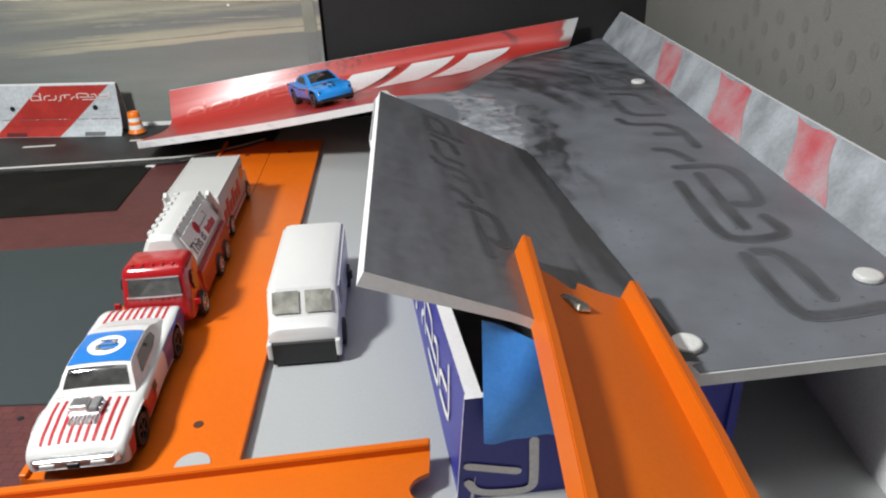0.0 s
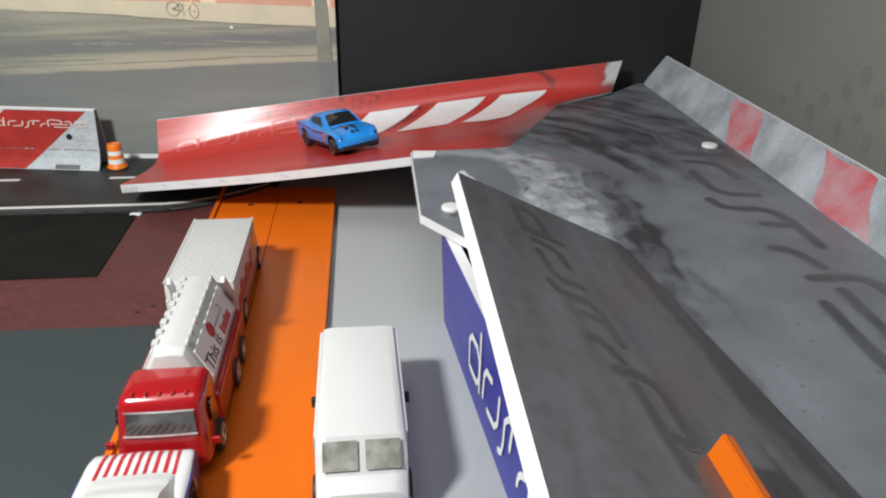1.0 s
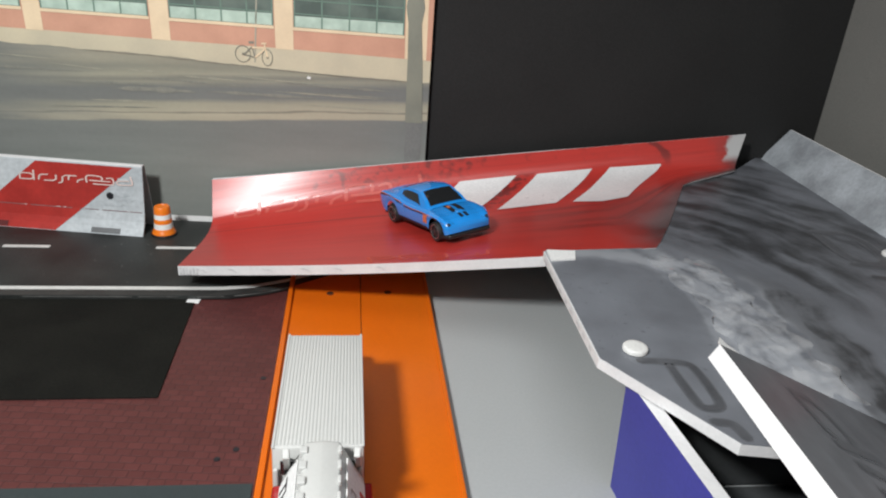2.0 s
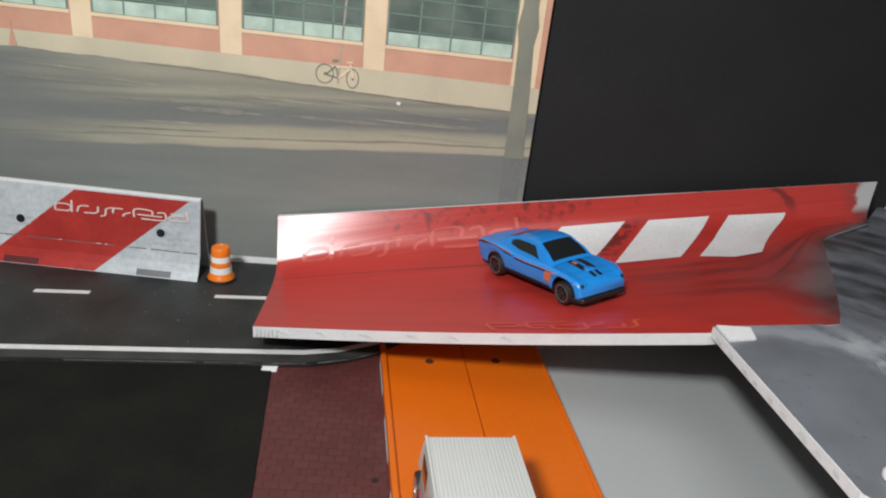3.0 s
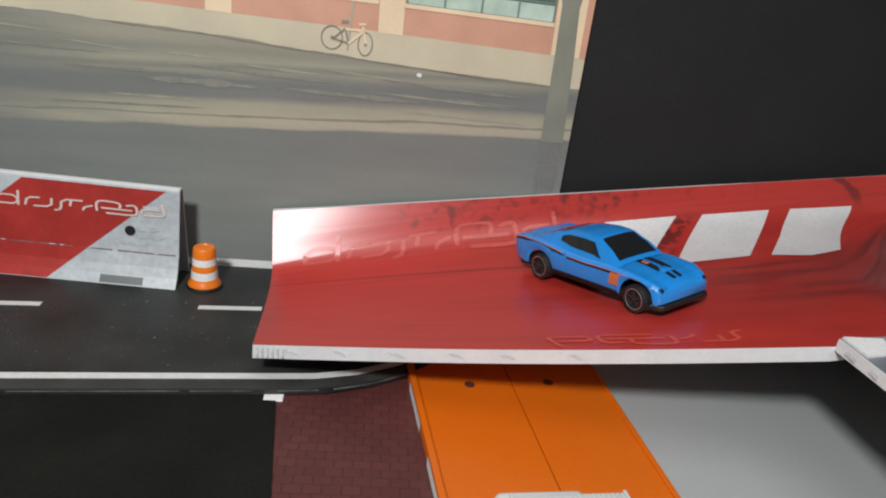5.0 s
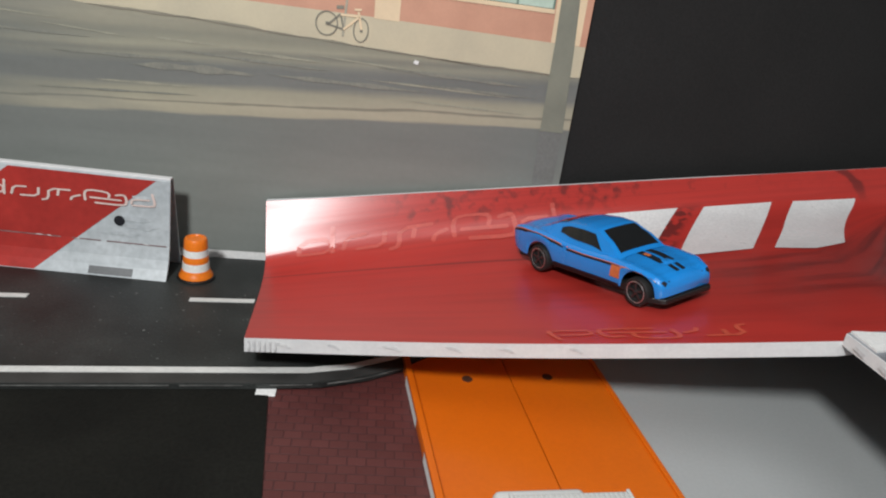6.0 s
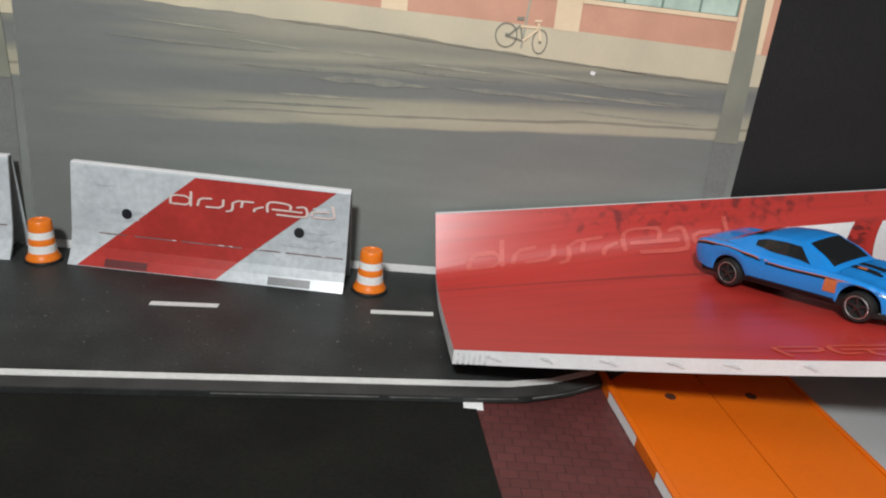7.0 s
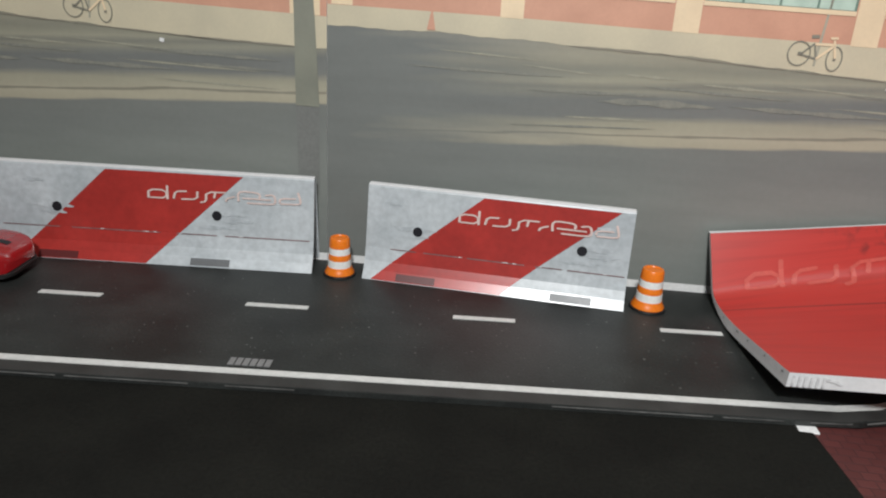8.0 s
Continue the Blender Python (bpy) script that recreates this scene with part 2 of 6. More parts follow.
    l.new(calc("MULTIPLY", g.outputs["Result"], g2.outputs["Result"]), sc.inputs["Scale"])
    l.new(sc.outputs["Vector"], b.inputs["Base Color"])
    return m


PHOTO_STREET = photo_road_material()


def bank_material():
    """Glossy red print with dark tyre streaks that gives way to grey concrete print at its far end."""
    m = bpy.data.materials.new("red_bank_print")
    m.use_nodes = True
    nt = m.node_tree
    n, l = nt.nodes, nt.links
    b = n["Principled BSDF"]
    b.inputs["Roughness"].default_value = 0.5
    b.inputs["Coat Weight"].default_value, b.inputs["Coat Roughness"].default_value = 0.9, 0.285
    b.inputs["Specular IOR Level"].default_value = 0.3
    tc = n.new("ShaderNodeTexCoord")
    uv = n.new("ShaderNodeSeparateXYZ")
    l.new(tc.outputs["UV"], uv.inputs["Vector"])
    st = n.new("ShaderNodeMapping")
    st.inputs["Scale"].default_value = (3.0, 16.0, 1)
    l.new(tc.outputs["UV"], st.inputs["Vector"])
    streak = n.new("ShaderNodeTexNoise")
    streak.inputs["Scale"].default_value, streak.inputs["Detail"].default_value = 1.7, 6
    l.new(st.outputs["Vector"], streak.inputs["Vector"])
    r1 = n.new("ShaderNodeValToRGB")
    r1.color_ramp.elements[0].position, r1.color_ramp.elements[0].color = 0.24, (0.36, 0.024, 0.019, 1)
    r1.color_ramp.elements[1].position, r1.color_ramp.elements[1].color = 0.55, (0.46, 0.031, 0.023, 1)
    l.new(streak.outputs["Fac"], r1.inputs["Fac"])
    blot = n.new("ShaderNodeTexNoise")
    blot.inputs["Scale"].default_value, blot.inputs["Detail"].default_value = 30, 6
    l.new(tc.outputs["Object"], blot.inputs["Vector"])
    grey = n.new("ShaderNodeValToRGB")
    grey.color_ramp.elements[0].position, grey.color_ramp.elements[0].color = 0.4, (0.030, 0.030, 0.031, 1)
    grey.color_ramp.elements[1].position, grey.color_ramp.elements[1].color = 0.62, (0.115, 0.115, 0.118, 1)
    l.new(blot.outputs["Fac"], grey.inputs["Fac"])

    def calc(op, a, c):
        q = n.new("ShaderNodeMath")
        q.operation = op
        for i, v in enumerate((a, c)):
            if isinstance(v, (int, float)):
                q.inputs[i].default_value = v
            else:
                l.new(v, q.inputs[i])
        return q.outputs[0]

    spots = n.new("ShaderNodeTexNoise")
    spots.inputs["Scale"].default_value, spots.inputs["Detail"].default_value = 230, 7
    l.new(tc.outputs["Object"], spots.inputs["Vector"])
    sooty = n.new("ShaderNodeMapRange")
    sooty.inputs["From Min"].default_value, sooty.inputs["From Max"].default_value = 0.59, 0.72
    l.new(calc("ADD", calc("MULTIPLY", spots.outputs["Fac"], 0.75), calc("MULTIPLY", blot.outputs["Fac"], 0.35)), sooty.inputs["Value"])
    soot = n.new("ShaderNodeMix")
    soot.data_type = "RGBA"
    soot.inputs["B"].default_value = (0.19, 0.018, 0.016, 1)
    l.new(r1.outputs["Color"], soot.inputs["A"])
    def between(v, a, c, low=0.0, high=1.0):
        q = n.new("ShaderNodeMapRange")
        q.interpolation_type = "SMOOTHSTEP"
        for name, val in (("From Min", a), ("From Max", c), ("To Min", low), ("To Max", high)):
            q.inputs[name].default_value = val
        l.new(v, q.inputs["Value"])
        return q.outputs["Result"]

    U, V = uv.outputs["X"], uv.outputs["Y"]
    # soot along the upper edge, shade painted under the chequers, thin crease line before them
    where = calc("MULTIPLY", calc("MULTIPLY", between(V, 0.66, 0.78), between(U, 0.10, 0.22)), between(U, 0.62, 0.74, 1.0, 0.15))
    l.new(calc("MULTIPLY", sooty.outputs["Result"], where), soot.inputs["Factor"])
    wave = calc("ADD", V, calc("MULTIPLY", calc("SUBTRACT", streak.outputs["Fac"], 0.5), 0.10))
    band = calc("MULTIPLY", calc("MULTIPLY", between(wave, 0.10, 0.24), between(wave, 0.33, 0.41, 1.0, 0.0)), between(U, 0.30, 0.62))
    band = calc("MULTIPLY", band, between(streak.outputs["Fac"], 0.30, 0.58, 1.0, 0.35))
    low = calc("ADD", calc("ADD", V, calc("MULTIPLY", U, 0.16)), calc("MULTIPLY", calc("SUBTRACT", streak.outputs["Fac"], 0.5), 0.012))
    line = calc("MULTIPLY", calc("MULTIPLY", between(low, 0.498, 0.504), between(low, 0.506, 0.513, 1.0, 0.0)), between(U, 0.30, 0.42, 0.7, 0.0))
    # scribbles between the first chequers
    scrub = calc("MULTIPLY", between(calc("ADD", calc("MULTIPLY", spots.outputs["Fac"], 0.6), calc("MULTIPLY", streak.outputs["Fac"], 0.5)), 0.50, 0.58),
                 calc("MULTIPLY", calc("MULTIPLY", between(calc("SUBTRACT", U, calc("MULTIPLY", V, 0.35)), 0.315, 0.33), between(calc("SUBTRACT", U, calc("MULTIPLY", V, 0.35)), 0.35, 0.365, 1.0, 0.0)),
                      calc("MULTIPLY", between(V, 0.40, 0.46), between(V, 0.64, 0.70, 1.0, 0.0))))
    slash = calc("SUBTRACT", calc("ADD", U, calc("MULTIPLY", V, 0.12)), calc("ADD", 0.925, calc("MULTIPLY", calc("SUBTRACT", blot.outputs["Fac"], 0.5), 0.06)))
    mark = calc("MULTIPLY", calc("MULTIPLY", between(slash, -0.014, -0.006), between(slash, 0.002, 0.010, 1.0, 0.0)), between(V, 0.55, 0.75, 0.0, 0.7))
    # one dark red for the painted shade, crease line, slash and scribbles
    tyre = n.new("ShaderNodeMix")
    tyre.data_type = "RGBA"
    tyre.inputs["B"].default_value = (0.075, 0.012, 0.012, 1)
    l.new(calc("MAXIMUM", calc("MAXIMUM", calc("MULTIPLY", band, 0.75), line), calc("MAXIMUM", mark, calc("MULTIPLY", scrub, 0.8))), tyre.inputs["Factor"])
    l.new(soot.outputs["Result"], tyre.inputs["A"])
    edge = calc("SUBTRACT", calc("ADD", U, calc("MULTIPLY", calc("SUBTRACT", blot.outputs["Fac"], 0.5), 0.22)), calc("MULTIPLY", calc("MINIMUM", V, 0.3), 0.36))
    # smoke drifts over the seam with the platform
    haze = calc("MULTIPLY", calc("MULTIPLY", between(U, 0.62, 0.74), between(V, 0.02, 0.40, 1.0, 0.0)), between(calc("ADD", calc("MULTIPLY", blot.outputs["Fac"], 0.6), calc("MULTIPLY", streak.outputs["Fac"], 0.4)), 0.20, 0.48))
    fade = n.new("ShaderNodeMapRange")
    fade.inputs["From Min"].default_value, fade.inputs["From Max"].default_value = 0.815, 0.90
    l.new(edge, fade.inputs["Value"])
    mix = n.new("ShaderNodeMix")
    mix.data_type = "RGBA"
    l.new(calc("MAXIMUM", fade.outputs["Result"], calc("MULTIPLY", haze, 0.92)), mix.inputs["Factor"])
    l.new(tyre.outputs["Result"], mix.inputs["A"])
    l.new(grey.outputs["Color"], mix.inputs["B"])
    # bare torn paper at the upper tip
    tip = n.new("ShaderNodeMix")
    tip.data_type = "RGBA"
    tip.inputs["B"].default_value = (0.42, 0.42, 0.42, 1)
    torn = calc("ADD", U, calc("MULTIPLY", calc("SUBTRACT", spots.outputs["Fac"], 0.5), 0.05))
    l.new(calc("MULTIPLY", between(torn, 0.962, 0.978), between(V, 0.5, 0.65)), tip.inputs["Factor"])
    l.new(mix.outputs["Result"], tip.inputs["A"])
    l.new(tip.outputs["Result"], b.inputs["Base Color"])
    # slight ripples of the card along its length
    rip = n.new("ShaderNodeMapping")
    rip.inputs["Scale"].default_value = (2.0, 20.0, 1)
    l.new(tc.outputs["UV"], rip.inputs["Vector"])
    rn = n.new("ShaderNodeTexNoise")
    rn.inputs["Scale"].default_value, rn.inputs["Detail"].default_value = 1.0, 1
    l.new(rip.outputs["Vector"], rn.inputs["Vector"])
    bp = n.new("ShaderNodeBump")
    bp.inputs["Strength"].default_value, bp.inputs["Distance"].default_value = 0.04, 0.0012
    l.new(rn.outputs["Fac"], bp.inputs["Height"])
    l.new(bp.outputs["Normal"], b.inputs["Normal"])
    l.new(bp.outputs["Normal"], b.inputs["Coat Normal"])
    return m


BANK_RED = bank_material()


def maroon_material():
    """Maroon paper printed with small bricks."""
    m = bpy.data.materials.new("maroon_brick_paper")
    m.use_nodes = True
    n, l = m.node_tree.nodes, m.node_tree.links
    b = n["Principled BSDF"]
    b.inputs["Roughness"].default_value = 0.55
    tc = n.new("ShaderNodeTexCoord")
    br = n.new("ShaderNodeTexBrick")
    br.inputs["Scale"].default_value = 1.0
    br.inputs["Brick Width"].default_value, br.inputs["Row Height"].default_value = 0.0050, 0.0033
    br.inputs["Mortar Size"].default_value, br.inputs["Mortar Smooth"].default_value = 0.00022, 0.3
    br.inputs["Color1"].default_value = (0.094, 0.0245, 0.0225, 1)
    br.inputs["Color2"].default_value = (0.076, 0.0190, 0.0175, 1)
    br.inputs["Mortar"].default_value = (0.054, 0.0150, 0.0150, 1)
    l.new(tc.outputs["Object"], br.inputs["Vector"])
    no = n.new("ShaderNodeTexNoise")
    no.inputs["Scale"].default_value, no.inputs["Detail"].default_value = 45, 5
    l.new(tc.outputs["Object"], no.inputs["Vector"])
    mr = n.new("ShaderNodeMapRange")
    mr.inputs["To Min"].default_value, mr.inputs["To Max"].default_value = 0.75, 1.25
    l.new(no.outputs["Fac"], mr.inputs["Value"])
    sc = n.new("ShaderNodeVectorMath")
    sc.operation = "SCALE"
    l.new(br.outputs["Color"], sc.inputs[0])
    l.new(mr.outputs["Result"], sc.inputs["Scale"])
    l.new(sc.outputs["Vector"], b.inputs["Base Color"])
    bp = n.new("ShaderNodeBump")
    bp.inputs["Strength"].default_value, bp.inputs["Distance"].default_value = 0.5, 0.0003
    bp.invert = True
    l.new(br.outputs["Fac"], bp.inputs["Height"])
    l.new(bp.outputs["Normal"], b.inputs["Normal"])
    return m


MAROON = maroon_material()


def platform_material():
    """Grey concrete print with black tyre streaks that swing round the corner and pale scuffs between them."""
    m = bpy.data.materials.new("printed_concrete")
    m.use_nodes = True
    nt = m.node_tree
    n, l = nt.nodes, nt.links
    b = n["Principled BSDF"]
    b.inputs["Roughness"].default_value = 0.42
    tc = n.new("ShaderNodeTexCoord")
    sep = n.new("ShaderNodeSeparateXYZ")
    l.new(tc.outputs["Object"], sep.inputs["Vector"])
    X, Y = sep.outputs["X"], sep.outputs["Y"]

    def calc(op, a, c=0.0, d=0.0):
        q = n.new("ShaderNodeMath")
        q.operation = op
        for i, v in enumerate((a, c, d)):
            if isinstance(v, (int, float)):
                q.inputs[i].default_value = v
            else:
                l.new(v, q.inputs[i])
        return q.outputs[0]

    def between(v, a, c, low=0.0, high=1.0):
        q = n.new("ShaderNodeMapRange")
        q.interpolation_type = "SMOOTHSTEP"
        for name, val in (("From Min", a), ("From Max", c), ("To Min", low), ("To Max", high)):
            q.inputs[name].default_value = val
        l.new(v, q.inputs["Value"])
        return q.outputs["Result"]

    blot = n.new("ShaderNodeTexNoise")
    blot.inputs["Scale"].default_value, blot.inputs["Detail"].default_value = 34, 7
    l.new(tc.outputs["Object"], blot.inputs["Vector"])
    fine = n.new("ShaderNodeTexNoise")
    fine.inputs["Scale"].default_value, fine.inputs["Detail"].default_value = 80, 8
    l.new(tc.outputs["Object"], fine.inputs["Vector"])
    # the tyre arcs: straight beside the tilted board, then swinging round to the bank
    dx, dy = calc("ADD", X, 0.02), calc("MAXIMUM", calc("SUBTRACT", Y, 0.33), 0.0)
    arc = calc("SQRT", calc("ADD", calc("MULTIPLY", dx, dx), calc("MULTIPLY", dy, dy)))
    across = calc("ADD", arc, calc("MULTIPLY", calc("SUBTRACT", blot.outputs["Fac"], 0.5), 0.020))
    comb = n.new("ShaderNodeCombineXYZ")
    l.new(calc("MULTIPLY", across, 95.0), comb.inputs["X"])
    l.new(calc("MULTIPLY", calc("SUBTRACT", Y, X), 11.0), comb.inputs["Y"])
    streak = n.new("ShaderNodeTexNoise")
    streak.inputs["Scale"].default_value, streak.inputs["Detail"].default_value = 1.0, 7
    l.new(comb.outputs["Vector"], streak.inputs["Vector"])
    base = n.new("ShaderNodeValToRGB")
    base.color_ramp.elements[0].position, base.color_ramp.elements[0].color = 0.30, (0.112, 0.118, 0.132, 1)
    base.color_ramp.elements[1].position, base.color_ramp.elements[1].color = 0.70, (0.180, 0.192, 0.215, 1)
    l.new(calc("ADD", calc("MULTIPLY", blot.outputs["Fac"], 0.7), calc("MULTIPLY", fine.outputs["Fac"], 0.3)), base.inputs["Fac"])
    inner = calc("MULTIPLY", between(across, 0.056, 0.066), between(across, 0.072, 0.090, 1.0, 0.0))
    inner = calc("MULTIPLY", inner, between(Y, 0.14, 0.24, 0.25, 1.0))
    outer = calc("MULTIPLY", calc("MULTIPLY", between(across, 0.072, 0.092), between(across, 0.165, 0.20, 1.0, 0.35)), between(Y, 0.27, 0.40))
    reach = calc("MAXIMUM", inner, outer)
    smoke = calc("ADD", calc("MULTIPLY", streak.outputs["Fac"], 0.62), calc("MULTIPLY", fine.outputs["Fac"], 0.38))
    cut = calc("ADD", calc("ADD", calc("MULTIPLY", smoke, 1.7), -0.35), calc("MULTIPLY", reach, 0.16))
    dark = calc("MULTIPLY", between(cut, 0.38, 0.88), between(reach, 0.0, 0.5))
    mix1 = n.new("ShaderNodeMix")
    mix1.data_type = "RGBA"
    mix1.inputs["B"].default_value = (0.022, 0.022, 0.023, 1)
    l.new(base.outputs["Color"], mix1.inputs["A"])
    scuff = calc("MULTIPLY", calc("MULTIPLY", between(across, 0.024, 0.034), between(across, 0.056, 0.086, 1.0, 0.0)), calc("MULTIPLY", between(Y, 0.22, 0.28), between(Y, 0.36, 0.385, 1.0, 0.0)))
    pale = calc("MULTIPLY", scuff, between(calc("ADD", calc("MULTIPLY", streak.outputs["Fac"], 0.6), calc("MULTIPLY", fine.outputs["Fac"], 0.4)), 0.40, 0.55))
    grit = n.new("ShaderNodeTexNoise")
    grit.inputs["Scale"].default_value, grit.inputs["Detail"].default_value = 420, 4
    l.new(tc.outputs["Object"], grit.inputs["Vector"])
    bp = n.new("ShaderNodeBump")
    bp.inputs["Strength"].default_value, bp.inputs["Distance"].default_value = 0.12, 0.0006
    l.new(grit.outputs["Fac"], bp.inputs["Height"])
    l.new(bp.outputs["Normal"], b.inputs["Normal"])
    specks = calc("MULTIPLY", between(grit.outputs["Fac"], 0.64, 0.72), between(blot.outputs["Fac"], 0.42, 0.58))
    l.new(calc("MAXIMUM", calc("MULTIPLY", dark, 0.88), calc("MULTIPLY", specks, 0.45)), mix1.inputs["Factor"])
    mix2 = n.new("ShaderNodeMix")
    mix2.data_type = "RGBA"
    mix2.inputs["B"].default_value = (0.315, 0.330, 0.355, 1)
    l.new(calc("MULTIPLY", calc("MULTIPLY", pale, calc("SUBTRACT", 1.0, dark)), 0.82), mix2.inputs["Factor"])
    l.new(mix1.outputs["Result"], mix2.inputs["A"])
    l.new(mix2.outputs["Result"], b.inputs["Base Color"])
    return m


PLATFORM_TOP = platform_material()


def leaf_material():
    """Dark concrete print of the tilted board, with soot and painted shade along its lower edge."""
    m = bpy.data.materials.new("soot_and_shade_concrete")
    m.use_nodes = True
    n, l = m.node_tree.nodes, m.node_tree.links
    b = n["Principled BSDF"]
    b.inputs["Roughness"].default_value = 0.28
    tc = n.new("ShaderNodeTexCoord")
    uv = n.new("ShaderNodeSeparateXYZ")
    l.new(tc.outputs["UV"], uv.inputs["Vector"])
    mp = n.new("ShaderNodeMapping")
    mp.inputs["Scale"].default_value = (9, 3, 1)
    l.new(tc.outputs["UV"], mp.inputs["Vector"])
    smear = n.new("ShaderNodeTexNoise")
    smear.inputs["Scale"].default_value, smear.inputs["Detail"].default_value = 1.0, 7
    l.new(mp.outputs["Vector"], smear.inputs["Vector"])
    grain = n.new("ShaderNodeTexNoise")
    grain.inputs["Scale"].default_value, grain.inputs["Detail"].default_value = 260, 5
    l.new(tc.outputs["Object"], grain.inputs["Vector"])
    base = n.new("ShaderNodeValToRGB")
    base.color_ramp.elements[0].position, base.color_ramp.elements[0].color = 0.34, (0.082, 0.083, 0.090, 1)
    base.color_ramp.elements[1].position, base.color_ramp.elements[1].color = 0.66, (0.132, 0.135, 0.146, 1)
    mean = n.new("ShaderNodeMath")
    mean.operation = "MULTIPLY_ADD"
    mean.inputs[1].default_value = 0.35
    l.new(grain.outputs["Fac"], mean.inputs[0])
    share = n.new("ShaderNodeMath")
    share.operation = "MULTIPLY"
    share.inputs[1].default_value = 0.65
    l.new(smear.outputs["Fac"], share.inputs[0])
    l.new(share.outputs[0], mean.inputs[2])
    l.new(mean.outputs[0], base.inputs["Fac"])
    low = n.new("ShaderNodeMath")
    low.operation = "ADD"
    l.new(uv.outputs["X"], low.inputs[0])
    l.new(smear.outputs["Fac"], low.inputs[1])
    # soot and the shade beside the ramp, both put into the colour
    soot = n.new("ShaderNodeMapRange")
    soot.interpolation_type = "SMOOTHSTEP"
    for name, val in (("From Min", 1.22), ("From Max", 1.52), ("To Max", 0.75)):
        soot.inputs[name].default_value = val
    l.new(low.outputs[0], soot.inputs["Value"])
    mix = n.new("ShaderNodeMix")
    mix.data_type = "RGBA"
    mix.inputs["B"].default_value = (0.020, 0.020, 0.021, 1)
    l.new(soot.outputs["Result"], mix.inputs["Factor"])
    l.new(base.outputs["Color"], mix.inputs["A"])
    l.new(mix.outputs["Result"], b.inputs["Base Color"])
    return m


LEAF_SOOT_SHADE = leaf_material()


def clear_tape_material():
    """Thin clear film: seen through, with glossy creases and a slight haze."""
    m = bpy.data.materials.new("clear_tape")
    m.use_nodes = True
    n, l = m.node_tree.nodes, m.node_tree.links
    n.remove(n["Principled BSDF"])
    tc = n.new("ShaderNodeTexCoord")
    no = n.new("ShaderNodeTexNoise")
    no.inputs["Scale"].default_value, no.inputs["Detail"].default_value = 75, 1.5
    l.new(tc.outputs["Object"], no.inputs["Vector"])
    bp = n.new("ShaderNodeBump")
    bp.inputs["Strength"].default_value, bp.inputs["Distance"].default_value = 0.95, 0.003
    l.new(no.outputs["Fac"], bp.inputs["Height"])
    clear = n.new("ShaderNodeBsdfTransparent")
    haze = n.new("ShaderNodeBsdfDiffuse")
    haze.inputs["Color"].default_value = (0.7, 0.71, 0.72, 1)
    gloss = n.new("ShaderNodeBsdfGlossy")
    gloss.inputs["Roughness"].default_value = 0.17
    fr = n.new("ShaderNodeFresnel")
    fr.inputs["IOR"].default_value = 2.1
    film, out = n.new("ShaderNodeMixShader"), n.new("ShaderNodeMixShader")
    wisp = n.new("ShaderNodeMapRange")
    for name, val in (("From Min", 0.36), ("From Max", 0.64), ("To Min", 0.0), ("To Max", 0.30)):
        wisp.inputs[name].default_value = val
    cloud = n.new("ShaderNodeTexNoise")
    cloud.inputs["Scale"].default_value, cloud.inputs["Detail"].default_value, cloud.inputs["Distortion"].default_value = 85, 3, 1.2
    l.new(tc.outputs["Object"], cloud.inputs["Vector"])
    l.new(cloud.outputs["Fac"], wisp.inputs["Value"])
    l.new(wisp.outputs["Result"], film.inputs["Fac"])
    l.new(bp.outputs["Normal"], gloss.inputs["Normal"])
    l.new(bp.outputs["Normal"], fr.inputs["Normal"])
    l.new(clear.outputs[0], film.inputs[1])
    l.new(haze.outputs[0], film.inputs[2])
    l.new(fr.outputs[0], out.inputs["Fac"])
    l.new(film.outputs[0], out.inputs[1])
    l.new(gloss.outputs[0], out.inputs[2])
    l.new(out.outputs[0], n["Material Output"].inputs["Surface"])
    return m


CLEAR_TAPE = clear_tape_material()


# ---- building helpers ----
def part(name, bm, material, parent=None, label="", smooth=False):
    """Links a bmesh as one mesh object, under a thing or a part if one is given."""
    me = bpy.data.meshes.new(name)
    bmesh.ops.recalc_face_normals(bm, faces=bm.faces)
    bm.to_mesh(me)
    bm.free()
    for mm in (material if isinstance(material, (list, tuple)) else [material]):
        me.materials.append(mm)
    if smooth:
        for p in me.polygons:
            p.use_smooth = True
        me.set_sharp_from_angle(angle=radians(smooth if smooth is not True else 40))
    ob = new(name, me)
    if parent is not None:
        ob.parent = parent
    if label:
        tagged(ob, label)
    return ob


def thing(name, m, label, category, group="", kind=""):
    ob = new(name)
    ob.matrix_world = m
    return tagged(ob, label, category, group, kind)


def bm_box(x0, x1, y0, y1, z0, z1, bevel=0.0, seg=2, taper=None):
    bm = bmesh.new()
    bmesh.ops.create_cube(bm, size=1, matrix=Matrix.Translation(((x0 + x1) / 2, (y0 + y1) / 2, (z0 + z1) / 2)) @ Matrix.Diagonal((x1 - x0, y1 - y0, z1 - z0, 1)))
    if taper:
        for v in bm.verts:
            if v.co.z > (z0 + z1) / 2:
                v.co.x = (x0 + x1) / 2 + (v.co.x - (x0 + x1) / 2) * taper[0]
                v.co.y = (y0 + y1) / 2 + (v.co.y - (y0 + y1) / 2) * taper[1]
    if bevel:
        bmesh.ops.bevel(bm, geom=bm.edges[:], offset=bevel, segments=seg, affect="EDGES", profile=0.5)
    return bm


